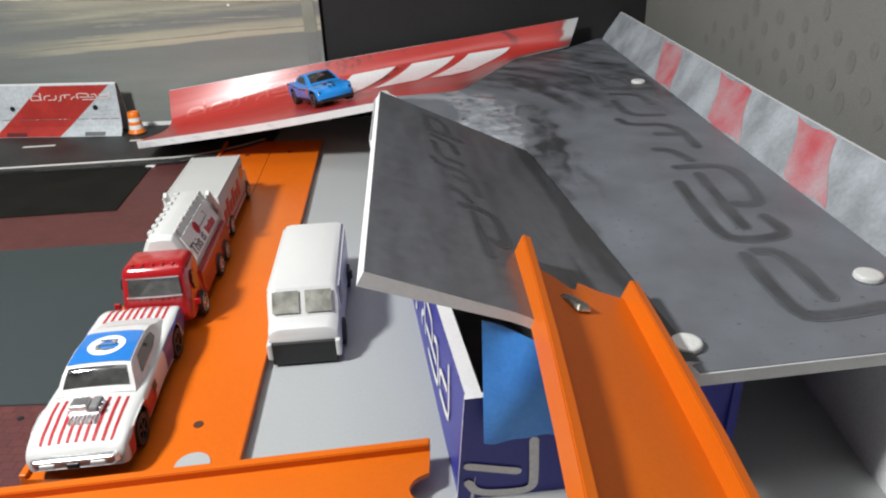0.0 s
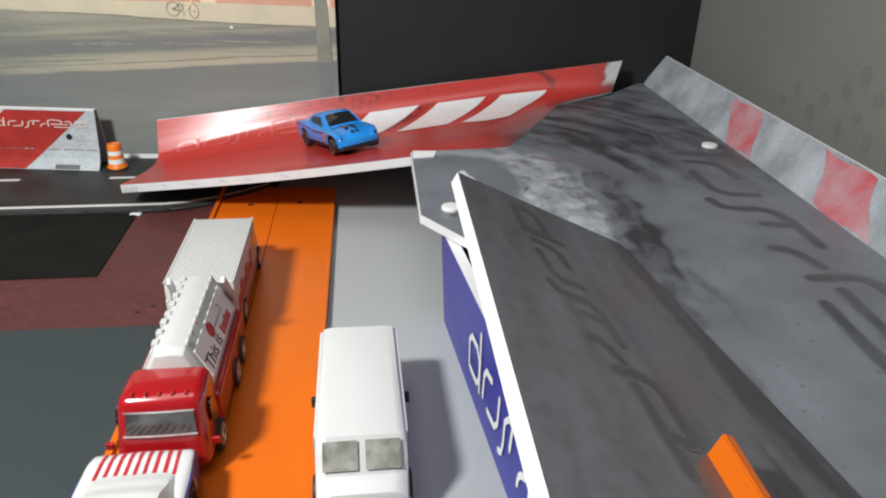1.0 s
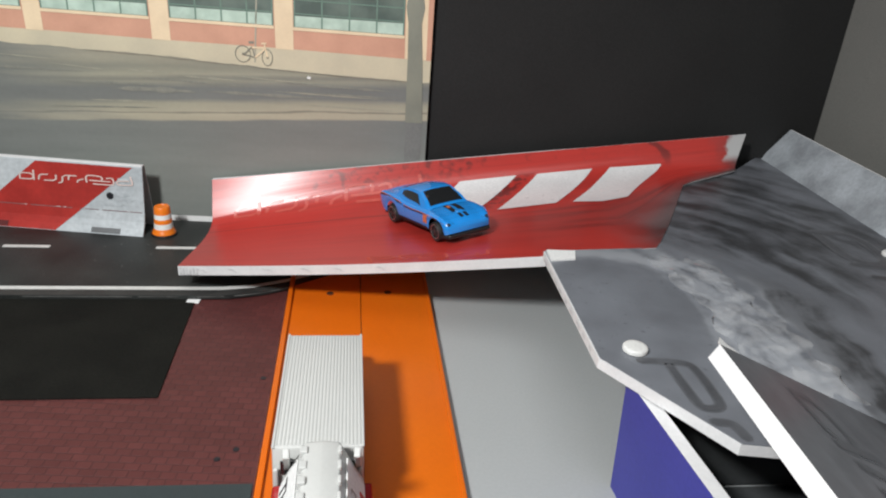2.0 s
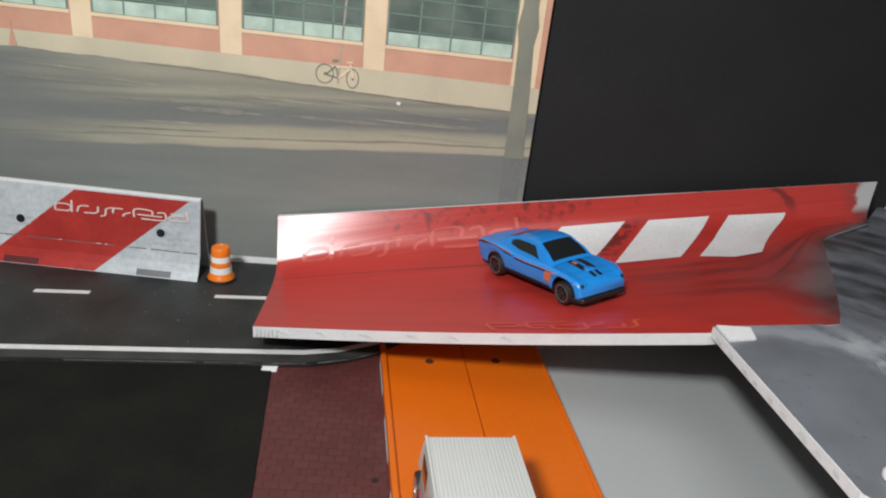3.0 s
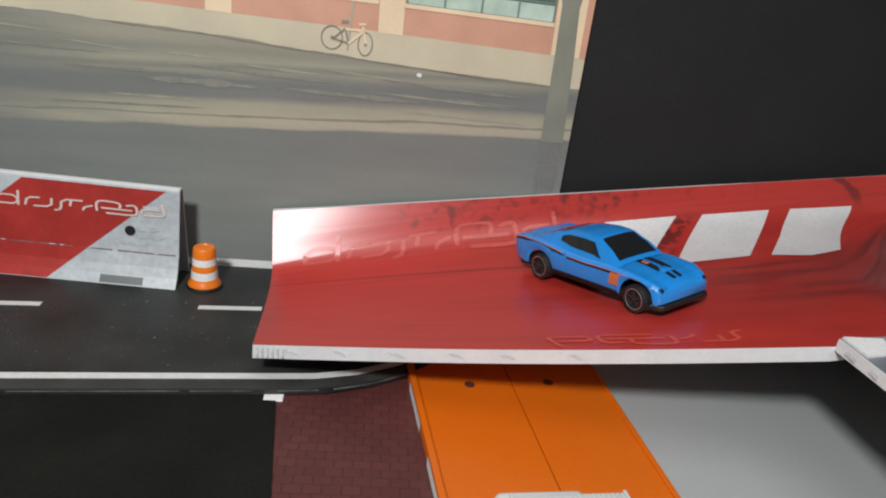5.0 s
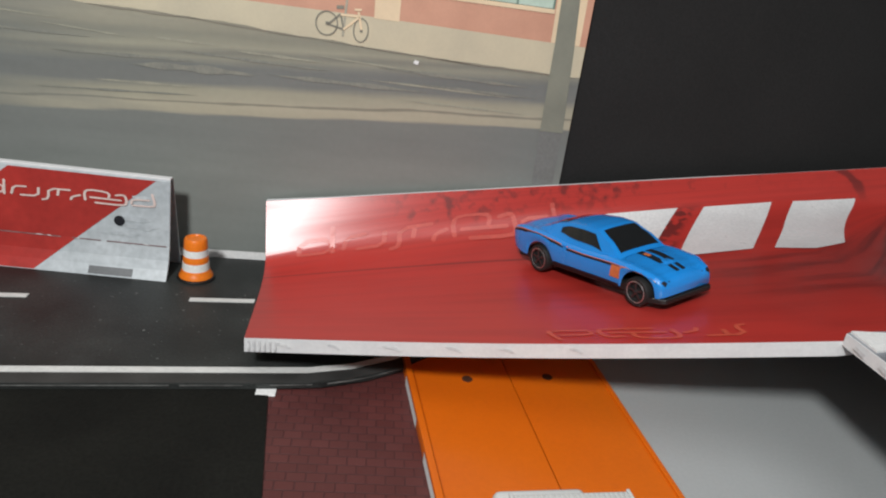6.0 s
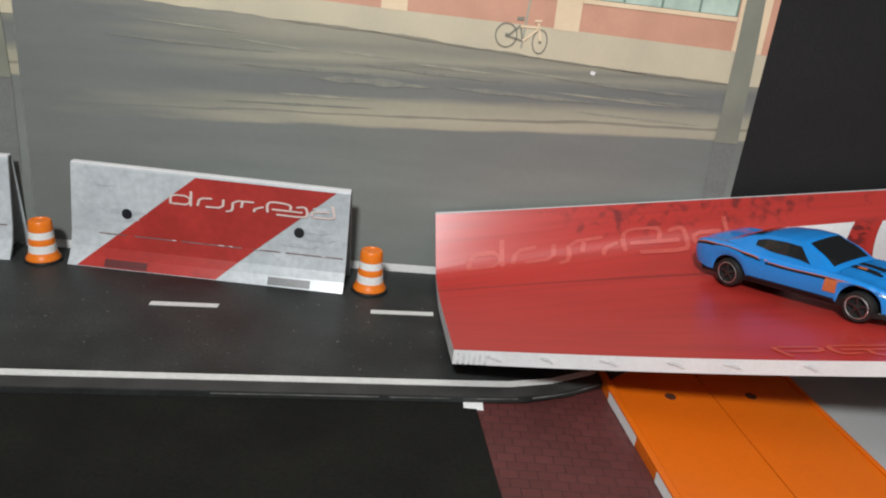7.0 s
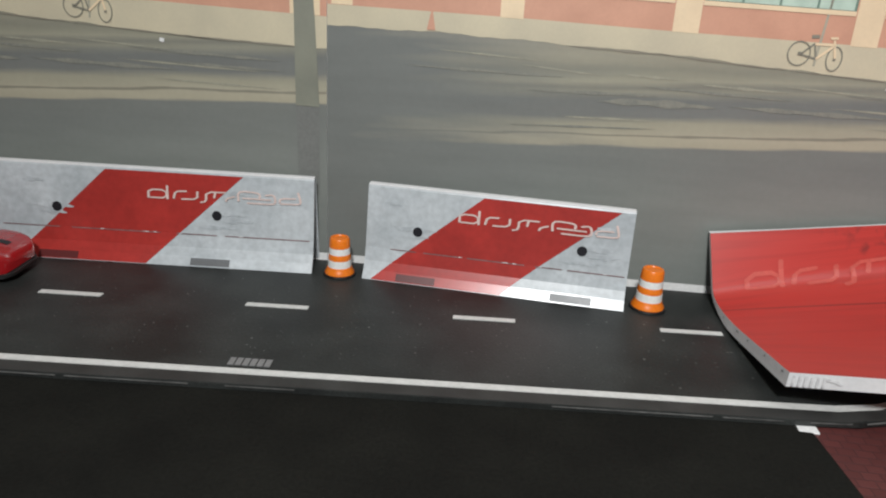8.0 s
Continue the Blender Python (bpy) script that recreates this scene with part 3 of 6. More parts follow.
def bm_prism(points, z0, z1, bevel=0.0):
    """A flat slab with the outline given as (x, y) points."""
    bm = bmesh.new()
    low = [bm.verts.new((x, y, z0)) for x, y in points]
    top = [bm.verts.new((x, y, z1)) for x, y in points]
    bm.faces.new(low[::-1])
    bm.faces.new(top)
    for i in range(len(points)):
        j = (i + 1) % len(points)
        bm.faces.new((low[i], low[j], top[j], top[i]))
    if bevel:
        bmesh.ops.bevel(bm, geom=bm.edges[:], offset=bevel, segments=2, affect="EDGES", profile=0.5)
    return bm


def bm_lathe(profile, seg=24, axis="z"):
    """Turns (radius, height) pairs round an axis."""
    bm = bmesh.new()
    rings = []
    for r, h in profile:
        ring = []
        for i in range(seg):
            a = 2 * math.pi * i / seg
            c, s = r * math.cos(a), r * math.sin(a)
            ring.append(bm.verts.new((c, s, h) if axis == "z" else (h, c, s)))
        rings.append(ring)
    for a, c in zip(rings, rings[1:]):
        for i in range(seg):
            j = (i + 1) % seg
            bm.faces.new((a[i], a[j], c[j], c[i]))
    bm.faces.new(rings[0][::-1])
    bm.faces.new(rings[-1])
    return bm


def bm_grid(fn, us, vs, thick=None):
    """A sheet of points fn(u, v); with thick, a closed shell whose under side is fn(u, v, True)."""
    bm = bmesh.new()
    uvl = bm.loops.layers.uv.new("UVMap")
    top = [[bm.verts.new(fn(u, v)) for v in vs] for u in us]
    where = {}
    for i, u in enumerate(us):
        for j, v in enumerate(vs):
            where[top[i][j]] = (u, v)
    for i in range(len(us) - 1):
        for j in range(len(vs) - 1):
            f = bm.faces.new((top[i][j], top[i + 1][j], top[i + 1][j + 1], top[i][j + 1]))
            for lp in f.loops:
                lp[uvl].uv = where[lp.vert]
    if thick:
        low = [[bm.verts.new(fn(u, v, True)) for v in vs] for u in us]
        n, k = len(us) - 1, len(vs) - 1
        for i in range(n):
            for j in range(k):
                bm.faces.new((low[i][j], low[i][j + 1], low[i + 1][j + 1], low[i + 1][j])).material_index = 1
        for i in range(n):
            bm.faces.new((top[i][0], low[i][0], low[i + 1][0], top[i + 1][0])).material_index = 1
            bm.faces.new((top[i + 1][k], low[i + 1][k], low[i][k], top[i][k])).material_index = 1
        for j in range(k):
            bm.faces.new((top[0][j + 1], low[0][j + 1], low[0][j], top[0][j])).material_index = 1
            bm.faces.new((top[n][j], low[n][j], low[n][j + 1], top[n][j + 1])).material_index = 1
    return bm


def steps(a, c, n):
    return [a + (c - a) * i / n for i in range(n + 1)]


def table(keys):
    def f(t):
        if t <= keys[0][0]:
            return keys[0][1]
        for (a, p), (c, q) in zip(keys, keys[1:]):
            if t <= c:
                k = (t - a) / (c - a)
                return p + (q - p) * (k * k * (3 - 2 * k) * 0.5 + k * 0.5)
        return keys[-1][1]
    return f


def lerp(a, c, f):
    return tuple(p + (q - p) * f for p, q in zip(a, c))


def join(*bms):
    """One bmesh out of several."""
    out = bmesh.new()
    for bm in bms:
        me = bpy.data.meshes.new("scratch")
        bm.to_mesh(me)
        bm.free()
        out.from_mesh(me)
        bpy.data.meshes.remove(me)
    return out


def bm_strokes(place, width, strokes, cut=6):
    """Strokes of a printed emblem laid on a surface: place(a, b) gives the point for emblem coordinates."""
    bm = bmesh.new()
    for (a0, b0), (a1, b1) in strokes:
        d = Vector((a1 - a0, b1 - b0))
        ln = d.length
        d.normalize()
        e = Vector((-d.y, d.x)) * width / 2
        rows = []
        for i in range(cut + 1):
            q = Vector((a0, b0)) + d * (-width / 2 + (ln + width) * i / cut)
            rows.append((bm.verts.new(place(*(q - e))), bm.verts.new(place(*(q + e)))))
        for r, s in zip(rows, rows[1:]):
            bm.faces.new((r[0], s[0], s[1], r[1]))
    return bm


def rounded(points, times=2):
    """Cuts the corners of an open line."""
    for _ in range(times):
        out = [points[0]]
        for p, q in zip(points, points[1:]):
            out += [lerp(p, q, 0.25), lerp(p, q, 0.75)]
        points = out + [points[-1]]
    return points


def bm_ribbon(points, width, place):
    """A flat brushed line with rounded ends along points; place(x, y) lays it on a surface."""
    pts = [Vector(p) for p in points]
    bm = bmesh.new()
    rows = []
    for i, p in enumerate(pts):
        d = (pts[min(i + 1, len(pts) - 1)] - pts[max(i - 1, 0)]).normalized()
        e = Vector((-d.y, d.x)) * width / 2
        if i == 0:
            rows.append([bm.verts.new(place(*(p - d * width * 0.4 + e * k))) for k in (0.5, -0.5)])
        rows.append([bm.verts.new(place(*(p + e * k))) for k in (1, -1)])
        if i == len(pts) - 1:
            rows.append([bm.verts.new(place(*(p + d * width * 0.4 + e * k))) for k in (0.5, -0.5)])
    for a, c in zip(rows, rows[1:]):
        bm.faces.new((a[0], c[0], c[1], a[1]))
    return bm


# strokes of the printed emblem, 9 wide and about 1.4 high
WORN = (((1.0, .2), (1.0, .95), (2.0, .95), (2.0, .2), (1.1, .2)), ((2.05, .15), (2.05, 1.35)), ((2.4, .25), (2.5, .9), (3.1, .95)), ((2.85, .2), (3.7, .25), (3.72, .95)),
        ((3.9, .0), (4.2, .12), (4.2, 1.0), (5.25, 1.03)), ((4.65, .5), (4.7, .95)), ((5.3, .25), (5.35, .5), (5.75, .7)), ((6.0, .35), (5.95, 1.0), (6.15, 1.27), (7.05, 1.2), (7.2, 1.0), (7.15, .75)),
        ((6.25, .62), (7.75, .60)), ((6.5, .2), (7.9, .18), (8.05, .4), (8.0, .95), (7.85, 1.1), (7.5, 1.0)), ((8.35, .3), (9.4, .33), (9.45, .6), (9.3, 1.4)), ((8.28, .45), (8.3, .8), (9.15, .85)))
GLYPHS = [rounded([((a - 1.0) * 1.07, c) for a, c in path], 1) for path in WORN]


# ---- the room and the table ----
def wall_box(name, x0, x1, y0, y1, z0, z1, material, label, category="wall"):
    return tagged(part(name, bm_box(x0, x1, y0, y1, z0, z1), material), label, category, kind="structure")


wall_box("floor", -1.1, 0.8, -0.9, 0.9, -0.03, 0.0, GREY_TABLE, "plain light grey tabletop under the toy street", "tabletop")
wall_box("wall_north", -1.1, 0.8, 0.9, 0.95, -0.03, 1.2, WALL_PAINT, "plain pale grey room wall")
wall_box("wall_south", -1.1, 0.8, -0.95, -0.9, -0.03, 1.2, WALL_PAINT, "plain pale grey room wall")
wall_box("wall_west", -1.15, -1.1, -0.95, 0.95, -0.03, 1.2, WALL_PAINT, "plain pale grey room wall")
wall_box("wall_east", 0.8, 0.85, -0.95, 0.95, -0.03, 1.2, WALL_PAINT, "plain pale grey room wall")
wall_box("ceiling", -1.15, 0.85, -0.95, 0.95, 1.2, 1.25, WALL_PAINT, "plain pale grey room ceiling", "ceiling")


# ---- backdrop panels ----
def upright_panel(name, p, q, z1, thick, material, label, category):
    """An upright board from p to q on the table, its face on the side of the street."""
    d = Vector((q[0] - p[0], q[1] - p[1]))
    n = Vector((-d.y, d.x)).normalized() * thick
    return part(name, bm_prism([p, q, (q[0] + n.x, q[1] + n.y), (p[0] + n.x, p[1] + n.y)], 0.0, z1), material)


tagged(upright_panel("black_board", (-0.66, 0.4705), (-0.086, 0.4885), 0.36, 0.004, BLACK_BOARD, "", ""),
       "black display board standing behind the street posters", "board", kind="structure")
tagged(upright_panel("black_side_board", (-0.0855, 0.4885), (0.1575, 0.530), 0.36, 0.004, BLACK_BOARD, "", ""),
       "matte black display board behind the raised corner", "board", kind="structure")
side_panel = tagged(upright_panel("grey_side_panel", (0.158, 0.532), (0.182, -0.35), 0.36, 0.012, GREY_WALL, "", ""),
                    "grey textured panel with dark oval dots beside the platform", "panel", kind="structure")


# dots pressed into the grey panel
def panel_dot(y, z, ry, rz):
    f = (0.532 - y) / 0.882
    x = 0.158 + 0.024 * f - 0.0001
    bm = bmesh.new()
    vs = [bm.verts.new((x, y + ry * math.cos(a), z + rz * math.sin(a))) for a in steps(0, 2 * math.pi, 14)[:-1]]
    for v in vs:
        v.co.x = 0.158 + 0.024 * (0.532 - v.co.y) / 0.882 - 0.00015
    bm.faces.new(vs)
    return bm


dots = []
rng = random.Random(4)
for i in range(9):
    for j in range(5):
        y, z = 0.40 - 0.026 * i + (0.013 if j % 2 else 0), 0.068 + 0.0085 * j
        if z < 0.106 - 0.03 * abs(i - 5) / 5:
            dots.append(panel_dot(y + rng.uniform(-.002, .002), z + rng.uniform(-.001, .001), rng.uniform(.0026, .0040), rng.uniform(.0030, .0050)))
dots.append(panel_dot(0.285, 0.132, 0.010, 0.0075))
dots.append(panel_dot(0.375, 0.150, 0.009, 0.007))
part("dots", join(*dots), GREY_WALL_DOT, side_panel, "darker grey oval dots")


# ---- street posters ----
def poster(x_left, y_left, turn, label):
    """A landscape print of a street with a brick building; local x runs along the sheet, z is up, the face looks to -y."""
    width, height = 0.268, 0.215
    top = thing("street_poster", pose(x_left, y_left, 0, 0, 0, turn), label, "poster", "street posters")
    part("sheet", bm_box(0, width, 0.0, 0.0006, 0.0, height), PAPER_WHITE, top, "white paper sheet")

    def flat(name, pts, d, material, lab=""):
        bm = bmesh.new()
        bm.faces.new([bm.verts.new((x, -d, z)) for x, z in pts])
        return part(name, bm, material, top, lab)

    def each(name, rects, d, material, lab=""):
        for pts in rects:
            flat(name, pts, d, material, lab)

    def bars(name, rects, d, material, lab=""):
        bm = bmesh.new()
        for pts in rects:
            bm.faces.new([bm.verts.new((x, -d, z)) for x, z in pts])
        return part(name, bm, material, top, lab)

    # the kerb line wavers a little
    edge = table([(0, .0964), (.0432, .0965), (.0711, .0957), (.0989, .0948), (.124, .0944), (.1615, .0920), (.2034, .0896), (width, .0878)])
    rim = [(x, edge(x) + .00022 * math.sin(190 * x) + .00016 * math.sin(611 * x + 2)) for x in steps(0, width, 70)]
    flat("printed_street", [(0, .0055), (width, .0055)] + rim[::-1], .0002, PHOTO_STREET, "grey printed street with sunlit bands")
    flat("printed_pavement", rim + [(width, .0995), (.1894, .1014), (.1251, .1022), (.0726, .1033), (0, .104)], .0003, CEMENT, "pale printed pavement")
    flat("printed_facade", [(0, .104), (.0726, .1033), (.1251, .1022), (.1894, .1014), (width, .0995), (width, height - .004), (0, height - .004)], .0003, PHOTO_BRICK, "printed brick front")
    # stone pillars, sills and windows of the printed front
    piers = [(.0010, .0085), (.0631, .0090), (.1246, .0098), (.1866, .0098), (.2535, .0120)]
    each("printed_pillar", [[(u + .0006, .1040 - u * .017 + .0002), (u + w, .1040 - (u + w) * .017 + .0002), (u + w - .001, height - .004), (u - .0012, height - .004)] for u, w in piers], .0004, PHOTO_STONE, "pale stone pillars")
    sills, panes, blinds, frames = [], [], [], []
    for (u, w), (u2, _) in zip(piers, piers[1:]):
        a, c = u + w + .0006, u2 - .0006
        s0, s1 = .1140 - a * .012, .1140 - c * .012
        sills.append([(a - .0006, s0 - .0008), (c + .0006, s1 - .0008), (c + .0006, s1 + .0008), (a - .0006, s0 + .0008)])
        panes.append([(a, s0 + .0008), (c, s1 + .0008), (c, .165), (a, .165)])
        blinds.append([(a, s0 + .0010), (c, s1 + .0010), (c, s1 + .0068), (a, s0 + .0064)])
        panes.append([(a, .178), (c, .178), (c, .205), (a, .205)])
        for i in range(5):
            q = a + (c - a) * i / 4
            z = s0 + (s1 - s0) * i / 4
            frames.append([(q - .0004, z + .0008), (q + .0004, z + .0008), (q + .0004, .165), (q - .0004, .165)])
        for k in range(7):
            zz = .0075 + .0068 * k
            frames.append([(a, s0 + zz - .0003), (c, s1 + zz - .0003), (c, s1 + zz + .0003), (a, s0 + zz + .0003)])
    each("printed_window", panes, .0004, PHOTO_GLASS, "dark green printed panes")
    each("printed_blind", blinds, .0005, PHOTO_BLIND, "pale lower panes")
    each("printed_sill", sills, .0006, PHOTO_STONE, "pale sills")
    each("printed_window_bar", frames, .0006, PHOTO_FRAME, "green window bar")
    # kerb line, street pole, bicycle, sign post and bollard
    def lens(x0, z0, x1, z1, w, bow=0.0):
        """A long thin brush mark that runs out at both ends."""
        up_, down = [], []
        for f in steps(0, 1, 14):
            x, z = x0 + (x1 - x0) * f, z0 + (z1 - z0) * f + bow * 4 * f * (1 - f)
            t = w / 2 * math.sin(math.pi * f) ** 0.7 * (1 + .35 * math.sin(17 * f + 900 * x0))
            up_.append((x, z + t))
            down.append((x, z - t))
        return down + up_[-2:0:-1]

    each("printed_kerb", [lens(.088, .0949, .127, .0938, .0008), lens(.121, .0940, .170, .0912, .0006), lens(.168, .0913, .230, .0884, .0005), lens(.205, .0893, .266, .0878, .0007)], .0005, PHOTO_KERB)
    each("printed_glint", [lens(.1100, .0860, .1320, .0854, .0009), lens(.1390, .0842, .1700, .0834, .0010), lens(.0720, .0872, .1040, .0850, .0006), lens(.1640, .0858, .2080, .0838, .0006),
                           lens(.1850, .0790, .2440, .0776, .0007), lens(.0900, .0692, .1250, .0698, .0008), lens(.2000, .0725, .2500, .0716, .0007), lens(.0420, .0905, .0800, .0890, .0006)], .00035, PHOTO_GLINT, "pale printed streak")
    each("printed_streak", [lens(.0760, .0782, .1240, .0790, .0011), lens(.1020, .0758, .1460, .0762, .0026, .0004), lens(.1500, .0770, .2100, .0764, .0016), lens(.1180, .0822, .1720, .0806, .0009),
                            lens(.1900, .0838, .2500, .0822, .0012), lens(.0300, .0842, .0900, .0836, .0010),
                            lens(.0700, .0648, .1250, .0668, .0007), lens(.2050, .0792, .2520, .0784, .0010)], .0004, PHOTO_STREAK, "dark printed streak")
    flat("printed_pole", [(.2559, .066), (.2652, .066), (.2635, .0995), (.2622, .118), (.2634, .126), (.2620, .134), (.2622, height - .004), (.2555, height - .004), (.2550, .134), (.2538, .126), (.2552, .118), (.2557, .0995)], .0007, PHOTO_POLE, "grey-green printed street pole")
    flat("printed_pole_shadow", [(.2565, .034), (.2650, .030), (.2652, .066), (.2559, .066)], .0005, PHOTO_SHADE)
    bike = []
    for cu, cz, wide in ((.1704, .0975, .0041), (.1828, .0963, .0029)):
        ring = [(cu + wide * math.cos(a), cz + .0044 * math.sin(a)) for a in steps(0, 2 * math.pi, 20)]
        inner = [(cu + (wide - .0005) * math.cos(a), cz + .0039 * math.sin(a)) for a in steps(0, 2 * math.pi, 20)]
        bike += [[ring[i], ring[i + 1], inner[i + 1], inner[i]] for i in range(20)]
        bike.append([(cu - .0004, cz - .0006), (cu + .0006, cz - .0006), (cu + .0006, cz + .0006), (cu - .0004, cz + .0006)])

    def stick(a, c, w=.00035):
        d = (Vector(c) - Vector(a)).normalized()
        e = Vector((-d.y, d.x)) * w
        return [tuple(Vector(a) - e), tuple(Vector(c) - e), tuple(Vector(c) + e), tuple(Vector(a) + e)]

    bike += [stick((.1709, .0972), (.1752, .1012)), stick((.1752, .1012), (.1765, .0960)), stick((.1765, .0960), (.1709, .0972)), stick((.1736, .1034), (.1762, .1036), .0006)]
    bars("printed_bicycle", bike, .0006, PHOTO_DARK, "dark printed bicycle")
    bars("printed_bicycle_frame", [stick((.1752, .1010), (.1815, .1010), .0004), stick((.1765, .0960), (.1820, .1008), .0004), stick((.1815, .1026), (.1830, .0965), .0004), stick((.1800, .1032), (.1826, .1034), .0004)], .0007, PHOTO_STONE, "pale frame")
    bars("printed_sign_post", [stick((.1764, .0935), (.1806, .165), .0004)], .0005, PHOTO_POST)
    bars("printed_bollard", [[(.0372, .0972), (.0404, .0972), (.0393, .1030), (.0391, .1085), (.0384, .1085), (.0384, .1030)]], .0006, PHOTO_BRICK, "reddish bollard")
    bars("printed_litter", [[(.2030, .0868), (.2048, .0862), (.2052, .0876), (.2036, .0880)]], .0006, PAPER_WHITE)
    return top


poster(-0.3545, 0.4746, 2.1, "glossy street photo poster with a brick building and bicycle")
poster(-0.6225, 0.4648, 2.1, "second street photo poster butted against the first one")


# ---- papers on the table ----
def lane_left(y):
    return -0.149 + (0.406 - y) * 0.0956


def lane_right(y):
    return -0.083 + (0.414 - y) * 0.086


sheet = tagged(part("maroon_sheet", bm_prism([(-0.66, 0.05), (lane_left(0.05) + 0.004, 0.05), (lane_left(0.41) + 0.004, 0.41), (-0.66, 0.41)], 0.0, 0.0006), MAROON),
               "maroon printed paper with small brick pattern", "paper", kind="structure")
slate = tagged(part("slate_sheet", bm_prism([(-0.65, 0.1420), (-0.1262, 0.1490), (-0.1380, 0.2762), (-0.65, 0.2345)], 0.0006, 0.0011), SLATE),
       "slate grey paper laid over the maroon sheet", "paper", kind="structure")
tagged(part("black_mat", bm_prism([(-0.65, 0.2720), (-0.1815, 0.3177), (-0.1905, 0.402), (-0.65, 0.355)], 0.0006, 0.0012), BLACK_MAT),
       "black paper mat beside the road", "paper", kind="structure")
tagged(part("paper_tab", bm_box(-0.1928, -0.1870, 0.3878, 0.3925, 0.0007, 0.00128, 0.0002), PAPER_WHITE), "small white paper tab at the road edge", "tab")

# peg holes in the maroon sheet
for hx, hy in ((-0.147, 0.292), (-0.152, 0.287), (-0.135, 0.313), (-0.1465, 0.333), (-0.132, 0.283), (-0.138, 0.142), (-0.145, 0.128)):
    part("peg_hole", bm_lathe([(0.0011, 0.0005), (0.0011, 0.00078)], 12), BLACK_PRINT, sheet).location = (hx, hy, 0)


# ---- road ----
def road_front(x):
    """The road's front edge, which bends back under the bank."""
    y = 0.3911 + (x + 0.187) * 0.1
    return y + (9.0 * (x + 0.182) ** 2 if x > -0.182 else 0)


def road_line(x0, x1, off, w, z=0.0031, n=1):
    """A painted strip along the road at a distance from its front edge."""
    xs = steps(x0, x1, n)
    pts = [(x, road_front(x) + off) for x in xs] + [(x, road_front(x) + off + w) for x in reversed(xs)]
    return bm_prism(pts, z - 0.0003, z)


xs = steps(-0.66, -0.12, 40)
road = tagged(part("road", bm_prism([(x, road_front(x)) for x in xs] + [(-0.12, 0.481), (-0.66, 0.461)], 0.0013, 0.0030), ROAD),
              "dark printed two-lane road strip with white markings", "road", kind="structure")
part("edge_strip", road_line(-0.66, -0.125, 0.0003, 0.0052, 0.0032, 40), ROAD_EDGE, road, "dull grey road margin")
part("edge_line", road_line(-0.66, -0.125, 0.0058, 0.0028, 0.0033, 40), WHITE_PAINT, road, "solid white edge line")
for i in range(6):
    x = -0.2235 - 0.0733 * i
    y = 0.4395 - 0.1 * (-0.2235 - x)
    bm = bm_prism([(x, y - .0011), (x + .022, y + .0011), (x + .022, y + .0035), (x, y + .0013)], 0.0030, 0.0033)
    part("dash", bm, WHITE_PAINT, road)
bm = join(*[bm_prism([(x, y), (x + .0018, y + .0002), (x + .0015, y + .0042), (x - .0003, y + .0040)], 0.0030, 0.0033)
            for x, y in ((-.3600 + .0022 * k, .3845 + .0002 * k) for k in range(6))])
part("faded_mark", bm, GREY_PRINT, road, "faded grey road marking")
# frayed pale paper along the road's front edge
rng = random.Random(5)
x = -0.65
while x < -0.135:
    w = rng.uniform(0.012, 0.05)
    part("frayed_edge", road_line(x, min(x + w, -0.128), rng.uniform(-0.0004, 0.0001), rng.uniform(0.0003, 0.0007), 0.0027, 6), FRAY, road, "frayed pale paper edge")
    x += w + rng.uniform(0.001, 0.012)
rng = random.Random(8)
bm = bmesh.new()
for i in range(700):
    x = rng.uniform(-0.5, -0.14)
    y = rng.uniform(road_front(x) + 0.012, 0.45 + (x + 0.25) * 0.03)
    r = rng.uniform(0.0001, 0.0003) + (0.00025 if rng.random() < 0.12 else 0.0)
    bm.faces.new([bm.verts.new((x + r * math.cos(a), y + r * math.sin(a), 0.00305)) for a in (0.3, 1.9, 3.6, 5.2)])
tagged(part("speckles", bm, SPECK, road), kind="stuff")

# ---- twin orange lane with its rims and holes ----
lane = thing("orange_track_lane", pose(0, 0, 0), "flat twin orange plastic track lying on the table", "toy track")


def lane_mid(y):
    return (lane_left(y) + lane_right(y)) / 2 + 0.0005


Y0, Y1 = 0.112, 0.428
YM = 0.262
part("bed", bm_prism([(lane_left(Y0), Y0), (lane_right(Y0), Y0), (lane_right(YM), YM), (lane_left(YM), YM)], 0.0008, 0.0028), ORANGE, lane)
part("bed", bm_prism([(lane_left(YM), YM), (lane_mid(YM) - .0002, YM), (lane_mid(Y1) - .0002, Y1), (lane_left(Y1), Y1)], 0.0008, 0.0028), ORANGE, lane)
part("bed", bm_prism([(lane_mid(YM) + .0002, YM), (lane_right(YM), YM), (lane_right(Y1), Y1), (lane_mid(Y1) + .0002, Y1)], 0.0008, 0.0028), ORANGE, lane)
part("rim", bm_prism([(lane_left(Y0), Y0), (lane_left(Y0) + .0022, Y0), (lane_left(Y1) + .0022, Y1), (lane_left(Y1), Y1)], 0.0027, 0.0044, 0.0004), ORANGE, lane)
part("rim", bm_prism([(lane_right(Y0) - .0016, Y0), (lane_right(Y0), Y0), (lane_right(Y1), Y1), (lane_right(Y1) - .0016, Y1)], 0.0027, 0.0036, 0.0003), ORANGE, lane)
for hx, hy, hr in ((-0.129, 0.400, 0.0017), (-0.102, 0.404, 0.0017), (-0.0755, 0.1345, 0.0016)):
    part("hole", bm_lathe([(hr, 0.0025), (hr, 0.0030)], 16), HOLE_DARK, lane, "dark round peg hole").location = (hx, hy, 0)
part("end_notch", bm_lathe([(0.0052, 0.0026), (0.0052, 0.00305)], 24), GREY_TABLE, lane, "round notch that shows the table").location = (-0.0715, 0.1165, 0)


